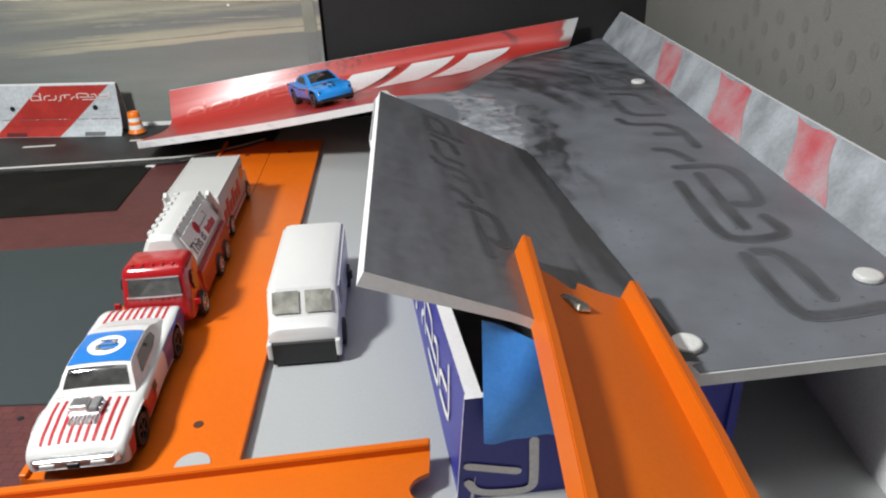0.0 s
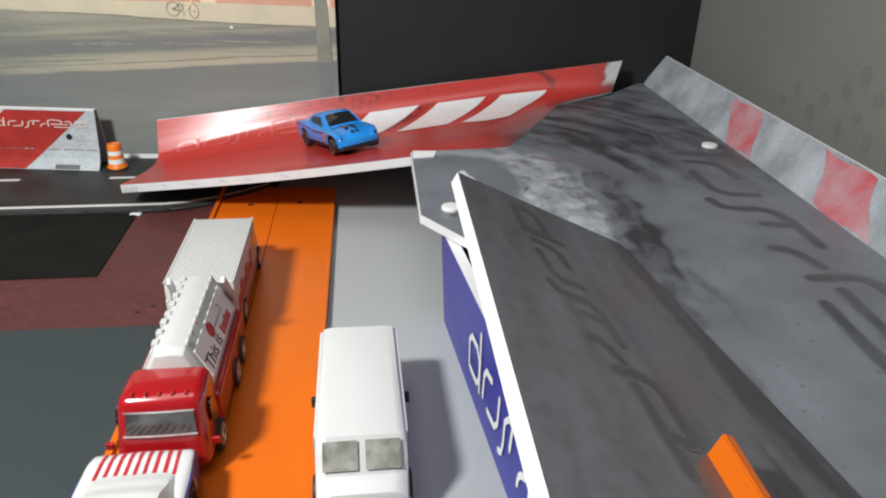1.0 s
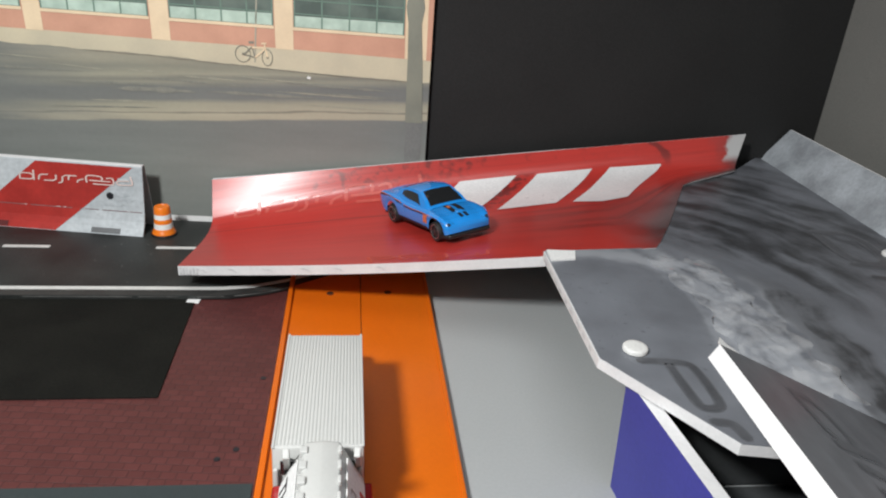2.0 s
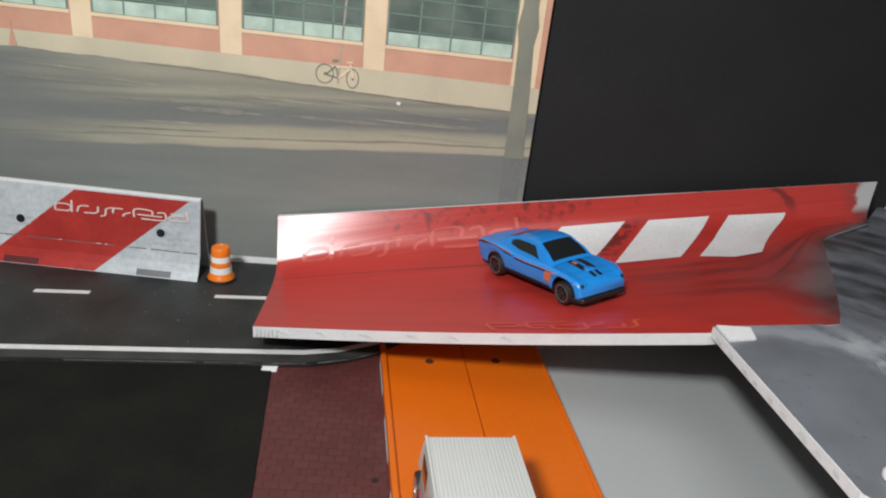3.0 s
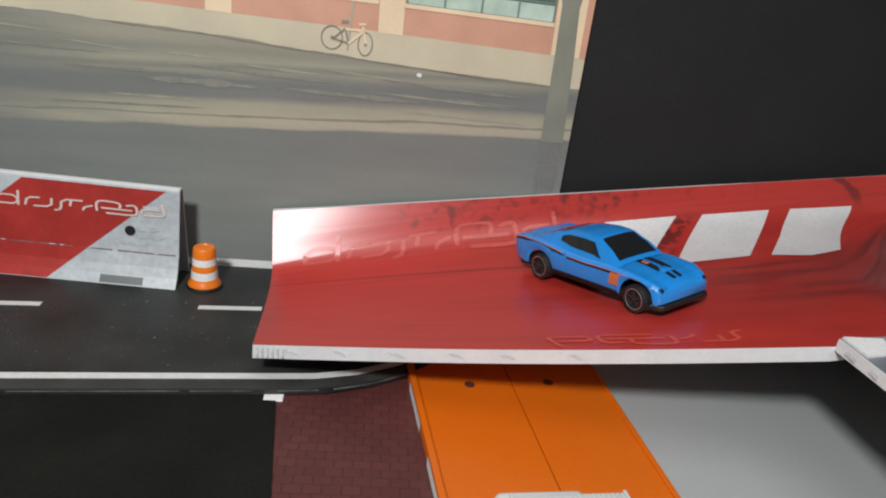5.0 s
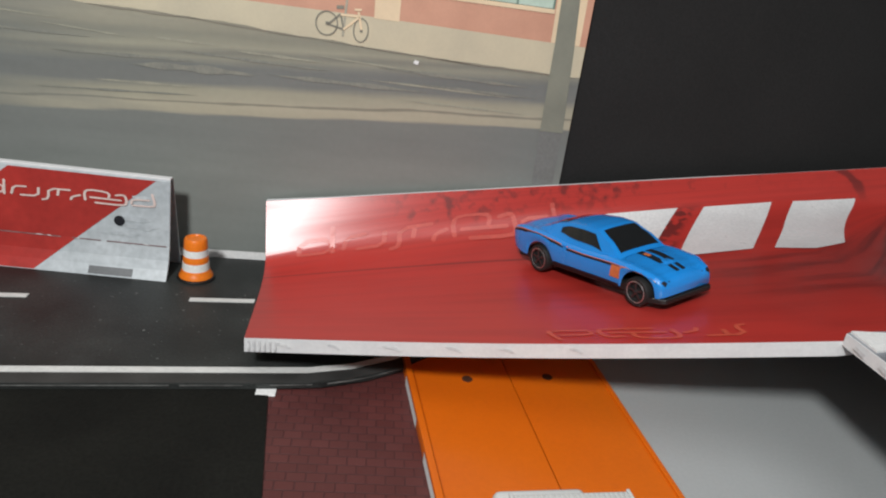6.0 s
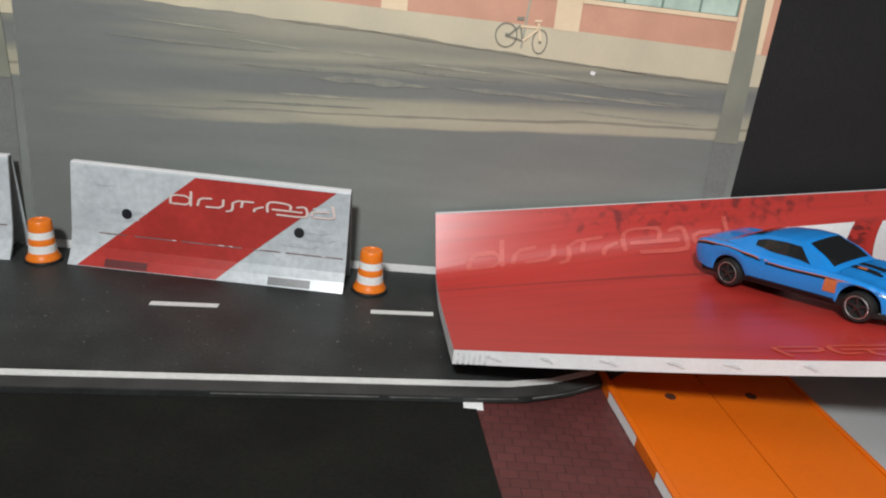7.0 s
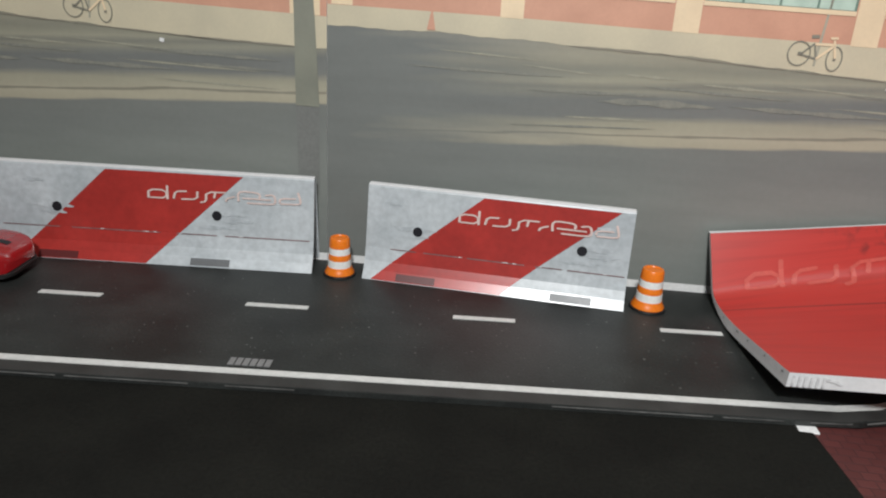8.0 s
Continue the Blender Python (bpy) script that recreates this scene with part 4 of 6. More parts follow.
for i in range(7):
    y = 0.398 - 0.036 * i
    bm = bmesh.new()
    bm.faces.new([bm.verts.new(q) for q in ((lane_left(y) - 0.0003, y, 0.0009), (lane_left(y) - 0.0003, y, 0.0041), (lane_left(y - 0.022) - 0.0003, y - 0.022, 0.0041), (lane_left(y - 0.022) - 0.0003, y - 0.022, 0.0009))])
    part("side_sticker", bm, PAPER_WHITE, lane, "white sticker on the lane's side")

# ---- orange cross track in front ----
def track_piece(name, ys, section, label, rail=0.0043, sink=0.0, end=None, short=0):
    """A grooved orange track: section(y) gives its left and right base points; rails stand along both sides."""
    t = thing(name, pose(0, 0, 0), label, "toy track")
    up = Vector((0, 0, 1))

    def strip(f0, f1, h0, h1, last=None):
        bm = bmesh.new()
        rows = []
        for y in ys[:-1] + [last or ys[-1]]:
            a, c = (Vector(q) for q in section(y))
            side = (c - a)
            w = side.length
            side.normalize()
            along = (Vector(section(y + 0.01)[0]) - a).normalized()
            n = side.cross(along)
            n = n if n.z > 0 else -n
            q = [a + side * w * f + n * (h - sink) for f, h in ((f0, h0), (f1, h0), (f1, h1), (f0, h1))]
            rows.append([bm.verts.new(p) for p in q])
        for r, s in zip(rows, rows[1:]):
            for i in range(4):
                j = (i + 1) % 4
                bm.faces.new((r[i], r[j], s[j], s[i]))
        bm.faces.new(rows[0][::-1])
        bm.faces.new(rows[-1])
        bmesh.ops.recalc_face_normals(bm, faces=bm.faces)
        bmesh.ops.bevel(bm, geom=[e for e in bm.edges if abs(e.calc_face_angle(0)) > 1.0], offset=0.0003, segments=2, affect="EDGES")
        return bm

    def worn_bed(f, v, under=False):
        """The bed, whose far end is cut unevenly."""
        y = ys[0] + (end(f) - ys[0]) * v
        a, c = (Vector(q) for q in section(y))
        return tuple(a + (c - a) * f + up * ((0.0 if under else 0.0016) - sink))

    if end:
        part("bed", bm_grid(worn_bed, steps(0.04, 0.96, 24), steps(0, 1, 24), True), [ORANGE, ORANGE], t, smooth=35)
    else:
        bed = strip(0.04, 0.96, 0.0, 0.0016)
        part("bed", bed, ORANGE, t, smooth=35)
    part("rail", strip(0.0, 0.075, 0.0, rail), ORANGE, t, smooth=35)
    part("rail", strip(0.92, 1.0, 0.0, rail, short), ORANGE, t, smooth=35)
    return t


def cross_end(f):
    """The end of the bed across its width, with a round bite."""
    d = abs(f - 0.55) / 0.13
    return -0.0010 - (0.0052 * math.sqrt(1 - d * d) if d < 1 else 0.0)


def cross_section(s):
    """The front cross track lies nearly square to the lane, on top of its end."""
    x = s
    y = 0.1185 + (x + 0.002) * 0.138
    return (x, y - 0.036, 0.0044), (x, y, 0.0056)


cross = track_piece("orange_cross_track", steps(-0.30, -0.0010, 14), cross_section, "orange plastic track piece lying across the lane's end", end=cross_end)
part("hole", bm_lathe([(0.0017, 0.0055), (0.0017, 0.00685)], 16), HOLE_DARK, cross, "dark peg hole").location = (-0.0125, 0.0955, 0)


def ramp_section(y):
    keys = ((-0.33, (0.030, 0.0010), (0.063, 0.0010)), (-0.15, (0.029, 0.030), (0.062, 0.028)), (0.05, (0.0275, 0.0590), (0.0605, 0.0496)),
            (0.098, (0.0262, 0.0625), (0.0582, 0.0498)), (0.1352, (0.0250, 0.0625), (0.0562, 0.0494)), (0.20, (0.0230, 0.0625), (0.0540, 0.0484)))
    for (y0, a0, c0), (y1, a1, c1) in zip(keys, keys[1:]):
        if y <= y1:
            f = (y - y0) / (y1 - y0)
            a, c = lerp(a0, a1, f), lerp(c0, c1, f)
            return (a[0], y, a[1]), (c[0], y + 0.002, c[1])


def ramp_end(f):
    return table([(0.04, 0.1300), (0.25, 0.1262), (0.42, 0.1212), (0.47, 0.1222), (0.50, 0.1262), (0.70, 0.1248), (0.96, 0.1252)])(f)


launch = track_piece("orange_ramp_track", steps(-0.329, 0.1352, 20), ramp_section, "orange plastic ramp track leading up to the platform", 0.0068, 0.0025, ramp_end, 0.1275)
clip = part("rivet", bm_box(-.0028, .0028, -.0046, .0046, 0, .0020, 0.0008, 3, (0.6, 0.75)), STEEL, launch, "bare metal rivet")
clip.matrix_world = pose(0.0378, 0.1140, 0.0560, 0, 22, 35)

# ---- red bank ----
# its front edge runs free to the platform's corner, then along the platform
FRONT = ((0.0, (-0.197, 0.3935, 0.0165)), (0.5, (-0.038, 0.3645, 0.0444)), (0.69, (0.0118, 0.3729, 0.0475)), (0.76, (0.0250, 0.3990, 0.0476)),
         (0.88, (0.0530, 0.4610, 0.0478)), (1.0, (0.092, 0.4870, 0.0492)))
M0, M1 = (-0.2005, 0.4610, 0.0046), (0.095, 0.4960, 0.0490)
T0, T1 = (-0.203, 0.4755, 0.0292), (0.1020, 0.5060, 0.0660)


def bank(s, v, under=False):
    """A curled sheet: s runs along it, v from its front edge over the crease to its upper edge."""
    for (s0, p0), (s1, p1) in zip(FRONT, FRONT[1:]):
        f = lerp(p0, p1, (s - s0) / (s1 - s0))
        if s <= s1:
            break
    f = (f[0], f[1], f[2] - 0.0014 * math.sin(math.pi * min(s / 0.5, 1.0)))
    m, t = lerp(M0, M1, s), lerp(T0, T1, s)
    k = math.sin(math.pi * min(s / 0.75, 1.0))
    t = (t[0], t[1] - 0.0042 * k, t[2] + 0.0014 * k)
    a, c = lerp(m, f, 0.50), lerp(m, t, 0.70 - 0.44 * max(0.0, 1 - s / 0.35))
    if v < 0.3:
        p = lerp(f, a, v / 0.3)
    elif v < 0.75:
        k = (v - 0.3) / 0.45
        p = lerp(lerp(a, m, k), lerp(m, c, k), k)
    else:
        p = lerp(c, t, (v - 0.75) / 0.25)
    if under:
        thick = (0.0048 - (0.0022 + 0.0014 * min(s / 0.08, 1.0)) * v) * (1.0 if s < 0.60 else 1.0 - 0.8 * min((s - 0.60) / 0.1, 1.0))
        if v < 0.45:
            return (p[0], p[1] + (0.0 if v > 0 else 0.0003), p[2] - thick)
        g = min((v - 0.45) / 0.35, 1)
        return (p[0], p[1] + thick * g, p[2] - thick * (1 - g))
    return p


VS = steps(0, 0.3, 6)[:-1] + steps(0.3, 0.75, 16)[:-1] + steps(0.75, 1, 4)
red_bank = thing("red_bank", pose(0, 0, 0), "curled glossy red print ramp with white chequers and foam edge", "toy ramp")
part("deck", bm_grid(bank, steps(0, 1, 48), VS, True), [BANK_RED, FOAM_WHITE], red_bank, "red printed sheet with tyre streaks", smooth=50)


def above(fn, off):
    def g(s, v):
        p, q, r = Vector(fn(s, v)), Vector(fn(min(s + .004, 1.0), v)), Vector(fn(s, min(v + .004, 1.0)))
        if s + .004 > 1.0:
            q, p = p, Vector(fn(s - .004, v))
        n = (q - p).cross(r - Vector(fn(s, v)))
        n = n if n.z - n.y > 0 else -n
        return tuple(Vector(fn(s, v)) + n.normalized() * off)
    return g


lay = above(bank, 0.00035)
# corners in (along, across) and the bow of the two slanted edges
CHEQUERS = (((0.359, 0.391), (0.457, 0.397), (0.450, 0.667), (0.557, 0.668), 0.007, 0.010), ((0.500, 0.399), (0.609, 0.403), (0.597, 0.662), (0.703, 0.656), 0.010, 0.014),
            ((0.639, 0.398), (0.746, 0.356), (0.738, 0.648), (0.842, 0.621), 0.014, 0.022))


def chequer(a, c, bl, br, tl, tr, bow0, bow1):
    s, v = lerp(lerp(bl, br, a), lerp(tl, tr, a), c)
    return lay(s + 4 * c * (1 - c) * (bow0 + (bow1 - bow0) * a), v)


for q in CHEQUERS:
    part("chequer", bm_grid(lambda a, c, q=q: chequer(a, c, *q), steps(0, 1, 10), steps(0, 1, 14)), BANK_WHITE, red_bank, "white slanted chequer")
for k, path in enumerate(GLYPHS):
    lay = above(bank, 0.00022 + 0.000008 * k)
    part("emblem_stroke", bm_ribbon(path, 0.17, lambda a, c: lay(0.042 + 0.0374 * a, 0.645 + 0.145 * c - 0.0105 * a)), EMBLEM_RED, red_bank)
for k, path in enumerate(GLYPHS[4:]):
    lay = above(bank, 0.00022 + 0.000008 * k)
    part("emblem_stroke", bm_ribbon(path, 0.16, lambda a, c: lay(0.275 + 0.029 * (9 - a), max(0.070 - 0.040 * c, 0.004))), EMBLEM_ORANGE, red_bank)

# hollow flutes that show in the cut edges
for k in range(6):
    p = Vector(bank(0.004 + 0.0048 * k, 0)) + Vector((0, -0.0003, -0.0008))
    bm = bmesh.new()
    bm.faces.new([bm.verts.new(p + Vector(q)) for q in ((-.0003, 0, 0), (.0004, 0, 0), (.0004, 0, -.0034), (-.0003, 0, -.0034))])
    part("flute", bm, FLUTE_GREY, red_bank, "grey hollow flute in the cut card edge")
rng = random.Random(12)
for k in range(6):
    s_ = 0.035 + 0.05 * k + rng.uniform(-.006, .006)
    p = Vector(bank(s_, 0)) + Vector((0, -0.0003, -0.0022))
    d = (Vector(bank(s_ + 0.01, 0)) - Vector(bank(s_, 0))).normalized() * rng.uniform(0.0042, 0.0062)
    e = Vector((0, 0, rng.uniform(.0007, .0010)))
    bm = bmesh.new()
    bm.faces.new([bm.verts.new(p + q) for q in (-d * 0.5 + e, -d * 0.2 + e * 1.2, d * 0.25 + e * 0.5, d * 0.5 - e * 0.8, d * 0.35 - e, d * 0.1 - e * 0.2, -d * 0.3 + e * 0.3)])
    part("flute", bm, FLUTE_GREY, red_bank, "grey hollow flute in the cut card edge")
for k in range(8):
    v_ = 0.05 + 0.105 * k + rng.uniform(-.02, .02)
    p = Vector(bank(0, v_)) + Vector((-0.0003, 0, -0.0012))
    d = (Vector(bank(0, v_ + 0.02)) - Vector(bank(0, v_))) * rng.uniform(.5, .9)
    e = Vector((0, 0, 0.0004))
    bm = bmesh.new()
    bm.faces.new([bm.verts.new(p + q) for q in (-d * 0.5, -d * 0.2 + e, d * 0.3 + e, d * 0.5, d * 0.2 - e * 0.5)])
    part("flute", bm, GREY_PRINT, red_bank, "grey hollow flute in the cut card edge")

# ---- raised platform ----
TOP = 0.0470
OUTLINE = [(-0.038, 0.3645), (-0.033, 0.2865), (-0.004, 0.2485), (0.030, 0.246), (0.0655, 0.0965), (0.1415, 0.107), (0.139, 0.153), (0.1335, 0.269), (0.1285, 0.40), (0.1235, 0.528), (0.095, 0.494), (0.0522, 0.4625), (0.0240, 0.4000), (0.0112, 0.3740)]
platform = thing("platform", pose(0, 0, 0), "raised grey printed foam board platform with white cut edges", "platform")
part("foam_core", bm_prism(OUTLINE, TOP - 0.0038, TOP - 0.0003), FOAM_WHITE, platform, "white foam board core")
bm = bm_prism([(x + (0.0004 if x < 0.05 else 0), y + (0.0004 if y < 0.2 else 0)) for x, y in OUTLINE], TOP - 0.0003, TOP)
part("printed_top", bm, PLATFORM_TOP, platform, "mottled grey concrete print")


# open flutes along the cut edge beside the bank
rng = random.Random(21)
for k in range(9):
    q = Vector(lerp((-0.0381, 0.360, TOP - 0.0020), (-0.0331, 0.290, TOP - 0.0020), (k + rng.uniform(.2, .5)) / 9))
    d, e = Vector((0.00014, -0.0020, 0)) * rng.uniform(.6, 1.2), Vector((0, 0, rng.uniform(.0005, .0009)))
    bm = bmesh.new()
    bm.faces.new([bm.verts.new(q + Vector((-0.0003, 0, 0)) + w) for w in (-d - e * .4, d - e, d * 1.1 + e * .5, -d * .8 + e)])
    part("flute", bm, FLUTE_GREY, platform, "dark open flute in the board edge")


def on_platform(x, y, off=0.0003):
    return (x, y, TOP + off)


# big worn emblem along the far side, brushed in rounded strokes with soft rims
for k, path in enumerate(WORN):
    line = rounded([(0.0905 + 0.0245 * c, 0.436 - 0.0335 * a) for a, c in path])
    part("emblem_rim", bm_ribbon(line, 0.0056, lambda x, y, k=k: on_platform(x, y, 0.00012 + 0.000006 * k)), EMBLEM_FAINT, platform)
    part("emblem_stroke", bm_ribbon(line, 0.0036, lambda x, y, k=k: on_platform(x, y, 0.00022 + 0.000006 * k)), EMBLEM_DARK, platform)
CORNER = [[(-.0200, .2858), (-.0057, .2858), (-.0040, .2817), (-.0026, .2657), (-.0044, .2629), (-.0086, .2628), (-.0099, .2652), (-.0117, .2836)], [(-.0078, .2570), (-.0034, .2568), (-.0023, .2545), (-.0015, .2508)]]
for k, path in enumerate(CORNER):
    line = rounded(path)
    part("emblem_rim", bm_ribbon(line, 0.0036, lambda x, y, k=k: on_platform(x, y, 0.00012 + 0.000006 * k)), EMBLEM_FAINT, platform)
    part("emblem_stroke", bm_ribbon(line, 0.0023, lambda x, y, k=k: on_platform(x, y, 0.00022 + 0.000006 * k)), EMBLEM_DARK, platform)
part("paper_flap", bm_prism([(-0.037, 0.3645), (-0.025, 0.3650), (-0.0265, 0.3570), (-0.0367, 0.3545)], TOP, TOP + 0.0006), PAPER_WHITE, platform, "white paper flap at the corner")

# kerb that leans outward along the far side
kerb = thing("leaning_kerb", pose(0, 0, 0), "leaning grey card kerb with faded red blocks", "toy kerb")
KB = [(0.1408, 0.116), (0.1392, 0.153), (0.1338, 0.269), (0.1290, 0.40), (0.1240, 0.527)]


def kerb_base(y):
    for (x0, y0), (x1, y1) in zip(KB, KB[1:]):
        if y <= y1 or y1 == KB[-1][1]:
            return x0 + (x1 - x0) * (y - y0) / (y1 - y0)


def kerb_sheet(y, v, under=False):
    x = kerb_base(y) + 0.0125 * v
    return (x + (0.0012 if under else 0), y - 0.004 * v, TOP - 0.0010 + 0.0205 * v)


part("card", bm_grid(lambda s, v, under=False: kerb_sheet(0.118 + 0.408 * s, v, under), steps(0, 1, 30), steps(0, 1, 4), True), [KERB_GREY, FOAM_WHITE], kerb, "grey concrete print")
for y0, y1 in ((0.359, 0.391), (0.2635, 0.3000), (0.1905, 0.2195), (0.1300, 0.1530)):
    part("red_block", bm_grid(lambda s, v, y0=y0, y1=y1: tuple(Vector(kerb_sheet(y0 + (y1 - y0) * s + 0.023 * v + 0.0016 * math.sin(5 * v + 90 * y0 + 3 * s), 0.05 + 0.9 * v + 0.03 * math.sin(7 * s))) + Vector((-0.00012, 0, 0.00008))), steps(0, 1, 8), steps(0, 1, 8)), KERB_PINK, kerb, "faded red painted block")

# white pins
for k, (px, py) in enumerate(((-0.0204, 0.2914), (0.1176, 0.3785), (0.0654, 0.1077), (0.1270, 0.1395))):
    pin = thing("white_pin", pose(px, py, TOP), "round white plastic pin head pressed into the platform", "pin", "platform pins")
    part("head", bm_lathe([(0.0036, 0.0), (0.0040, 0.0003), (0.0040, 0.0013), (0.0037, 0.0017), (0.0030, 0.0018), (0.0004, 0.0018)], 24), PIN_WHITE, pin, smooth=50)

# ---- open blue carton that carries the platform ----
carton = thing("blue_carton", pose(0, 0, 0), "open navy blue card box with white print", "box")


def carton_side(u, h, under=False):
    a, c = lerp((-0.0225, 0.282), (0.0070, 0.1042), u), lerp((-0.0245, 0.2822), (0.0098, 0.1005), u)
    p = lerp(a, c, h)
    return (p[0] + (0.0042 if under else 0), p[1], (0.0428 - 0.0043 * u) * h)


part("side_wall", bm_grid(carton_side, steps(0, 1, 8), steps(0, 1, 4), True), [BLUE_CARD, FOAM_WHITE], carton, "navy card side with white rim")


def carton_front(u, h, under=False):
    a, c = lerp((0.0066, 0.1038), (0.080, 0.1120), u), lerp((0.0094, 0.0995), (0.080, 0.1095), u)
    p = lerp(a, c, h)
    return (p[0], p[1] + (0.0020 if under else 0), 0.0385 * h)


part("front_wall", bm_grid(carton_front, steps(0, 1, 8), steps(0, 1, 4), True), [BLUE_CARD, FOAM_WHITE], carton, "navy card front")
part("back_wall", bm_prism([(-0.019, 0.2825), (0.080, 0.2905), (0.080, 0.2925), (-0.019, 0.2845)], 0.0, 0.0428), BLUE_CARD, carton)
part("end_wall", bm_prism([(0.0802, 0.1095), (0.0824, 0.1095), (0.0824, 0.2925), (0.0802, 0.2925)], 0.0, 0.0400), BLUE_CARD, carton)
# dark sheets over the carton's floor and two of its inner walls
part("inner_sheet", bm_prism([(-0.016, 0.280), (0.0125, 0.1085), (0.079, 0.116), (0.079, 0.288)], 0.0, 0.0010), DARK_INSIDE, carton, "dark inside")


part("inner_sheet", bm_grid(lambda u, h: (carton_side(0.02 + 0.95 * u, h)[0] + 0.0046, carton_side(0.02 + 0.95 * u, h)[1] + 0.0005, carton_side(u, h)[2] * 0.985), steps(0, 1, 8), steps(0, 1, 4)), DARK_INSIDE, carton, "dark inside")
part("inner_sheet", bm_prism([(-0.014, 0.2815), (0.079, 0.2885), (0.079, 0.2893), (-0.014, 0.2823)], 0.001, 0.0422), DARK_INSIDE, carton, "dark inside")


def side_print(a, c):
    p = carton_side(0.27 + 0.070 * a, 0.20 + 0.46 * c)
    return (p[0] - 0.0004, p[1], p[2])


for k, path in enumerate(GLYPHS):
    part("emblem_stroke", bm_ribbon(path, 0.14, lambda a, c, k=k: tuple(Vector(side_print(a, c)) - Vector((0.00001 * k, 0, 0)))), PAPER_WHITE, carton)
def front_print(x, z):
    u = (x - 0.0078) / 0.0720
    p = carton_front(u, z / 0.0385)
    return (x, p[1] - 0.0004, z)


for line in (((0.0098, 0.0138), (0.0233, 0.0099)), ((0.0098, 0.0072), (0.0122, 0.0026), (0.0218, 0.0016), (0.0277, 0.0022), (0.0279, 0.0080), (0.0275, 0.0214))):
    part("printed_bar", bm_ribbon(rounded(line, 2) if len(line) > 2 else line, 0.0026, front_print), PAPER_WHITE, carton, "white printed bar")

tape = thing("blue_tape_strip", pose(0, 0, 0), "light blue tape hanging from the tilted board to the box", "tape")


def tape_sheet(u, v, under=False):
    a, c = lerp((0.0140, 0.0985, 0.0620), (0.040, 0.0990, 0.0500), u), lerp((0.0140, 0.0978, 0.0265), (0.048, 0.1005, 0.0265), u)
    p = lerp(a, c, v)
    return (p[0], p[1] - 0.002 * math.sin(3 * v) + (0.0004 if under else 0) + 0.0008 * math.sin(9 * u + 4 * v), p[2])


part("strip", bm_grid(tape_sheet, steps(0, 1, 10), steps(0, 0.94, 10), True), [LIGHT_BLUE, LIGHT_BLUE], tape, smooth=True)
part("torn_end", bm_grid(lambda u, v, under=False: tape_sheet(u, 0.941 + (0.059 + 0.012 * math.sin(23 * u)) * v, under), steps(0, 1, 24), steps(0, 1, 2), True), [LIGHT_BLUE, LIGHT_BLUE], tape, "torn lower end of the tape", smooth=True)
part("side_support", bm_prism([(0.1235, 0.040), (0.1265, 0.040), (0.1265, 0.17), (0.1235, 0.17)], 0.0, 0.0417), PAPER_WHITE, platform, "white card support under the board")

# ---- tilted board beside the ramp ----
LA, LB, LC, LE = (-0.021, 0.2405, 0.0815), (-0.012, 0.0965, 0.0770), (0.040, 0.2575, 0.0485), (0.0665, 0.1000, 0.0478)


def leaf(u, v, under=False):
    p = Vector(lerp(lerp(LA, LC, u), lerp(LB, LE, u), v))
    if u > 0.4:
        w = (u - 0.4) / 0.6
        p.z -= 0.0044 * v * math.sin(math.pi * w) * min(1.0, 0.35 + 1.6 * w) * min(1.0, 4 * w)
    if under:
        e1, e2 = Vector(LC) - Vector(LA), Vector(LB) - Vector(LA)
        n = e1.cross(e2).normalized()
        n = n if n.z > 0 else -n
        p = p - n * 0.0042 * (1 - 0.80 * u)
    return tuple(p)


tilt = thing("tilted_board", pose(0, 0, 0), "dark grey printed foam board leaning on the platform edge", "board")
part("board", bm_grid(leaf, steps(0, 1, 30), steps(0, 1, 6), True), [LEAF_SOOT_SHADE, FOAM_WHITE], tilt, "dark grey print with white foam edges", smooth=30)
for k, path in enumerate(GLYPHS[:9]):
    for w, off, m in ((0.30, 0.00006, LEAF_FAINT), (0.18, 0.00014, LEAF_PRINT)):
        part("emblem_rim" if m == LEAF_FAINT else "emblem_stroke", bm_ribbon(path, w, lambda a, c, k=k, off=off: tuple(Vector(leaf(0.24 + 0.16 * c + 0.010 * a, 0.06 + 0.105 * a)) + Vector((0, 0, off + 0.000008 * k)))), m, tilt)

bm = bmesh.new()
skin = [Vector(leaf(max(u, 0.0), 0.0)) + (Vector(LA) - Vector(LB)) * d for u, d in ((0.0, -0.004), (0.115, -0.004), (0.085, 0.012), (0.060, 0.015), (0.045, 0.034), (0.022, 0.020), (0.010, 0.009))]
top = [bm.verts.new(p - Vector((0, 0, 0.0001))) for p in skin]
low = [bm.verts.new(p - Vector((0, 0, 0.0008))) for p in skin]
bm.faces.new(top)
bm.faces.new(low[::-1])
for i in range(len(skin)):
    j = (i + 1) % len(skin)
    bm.faces.new((top[i], low[i], low[j], top[j]))
part("torn_skin", bm, PAPER_WHITE, tilt, "torn white paper at the board's tip")

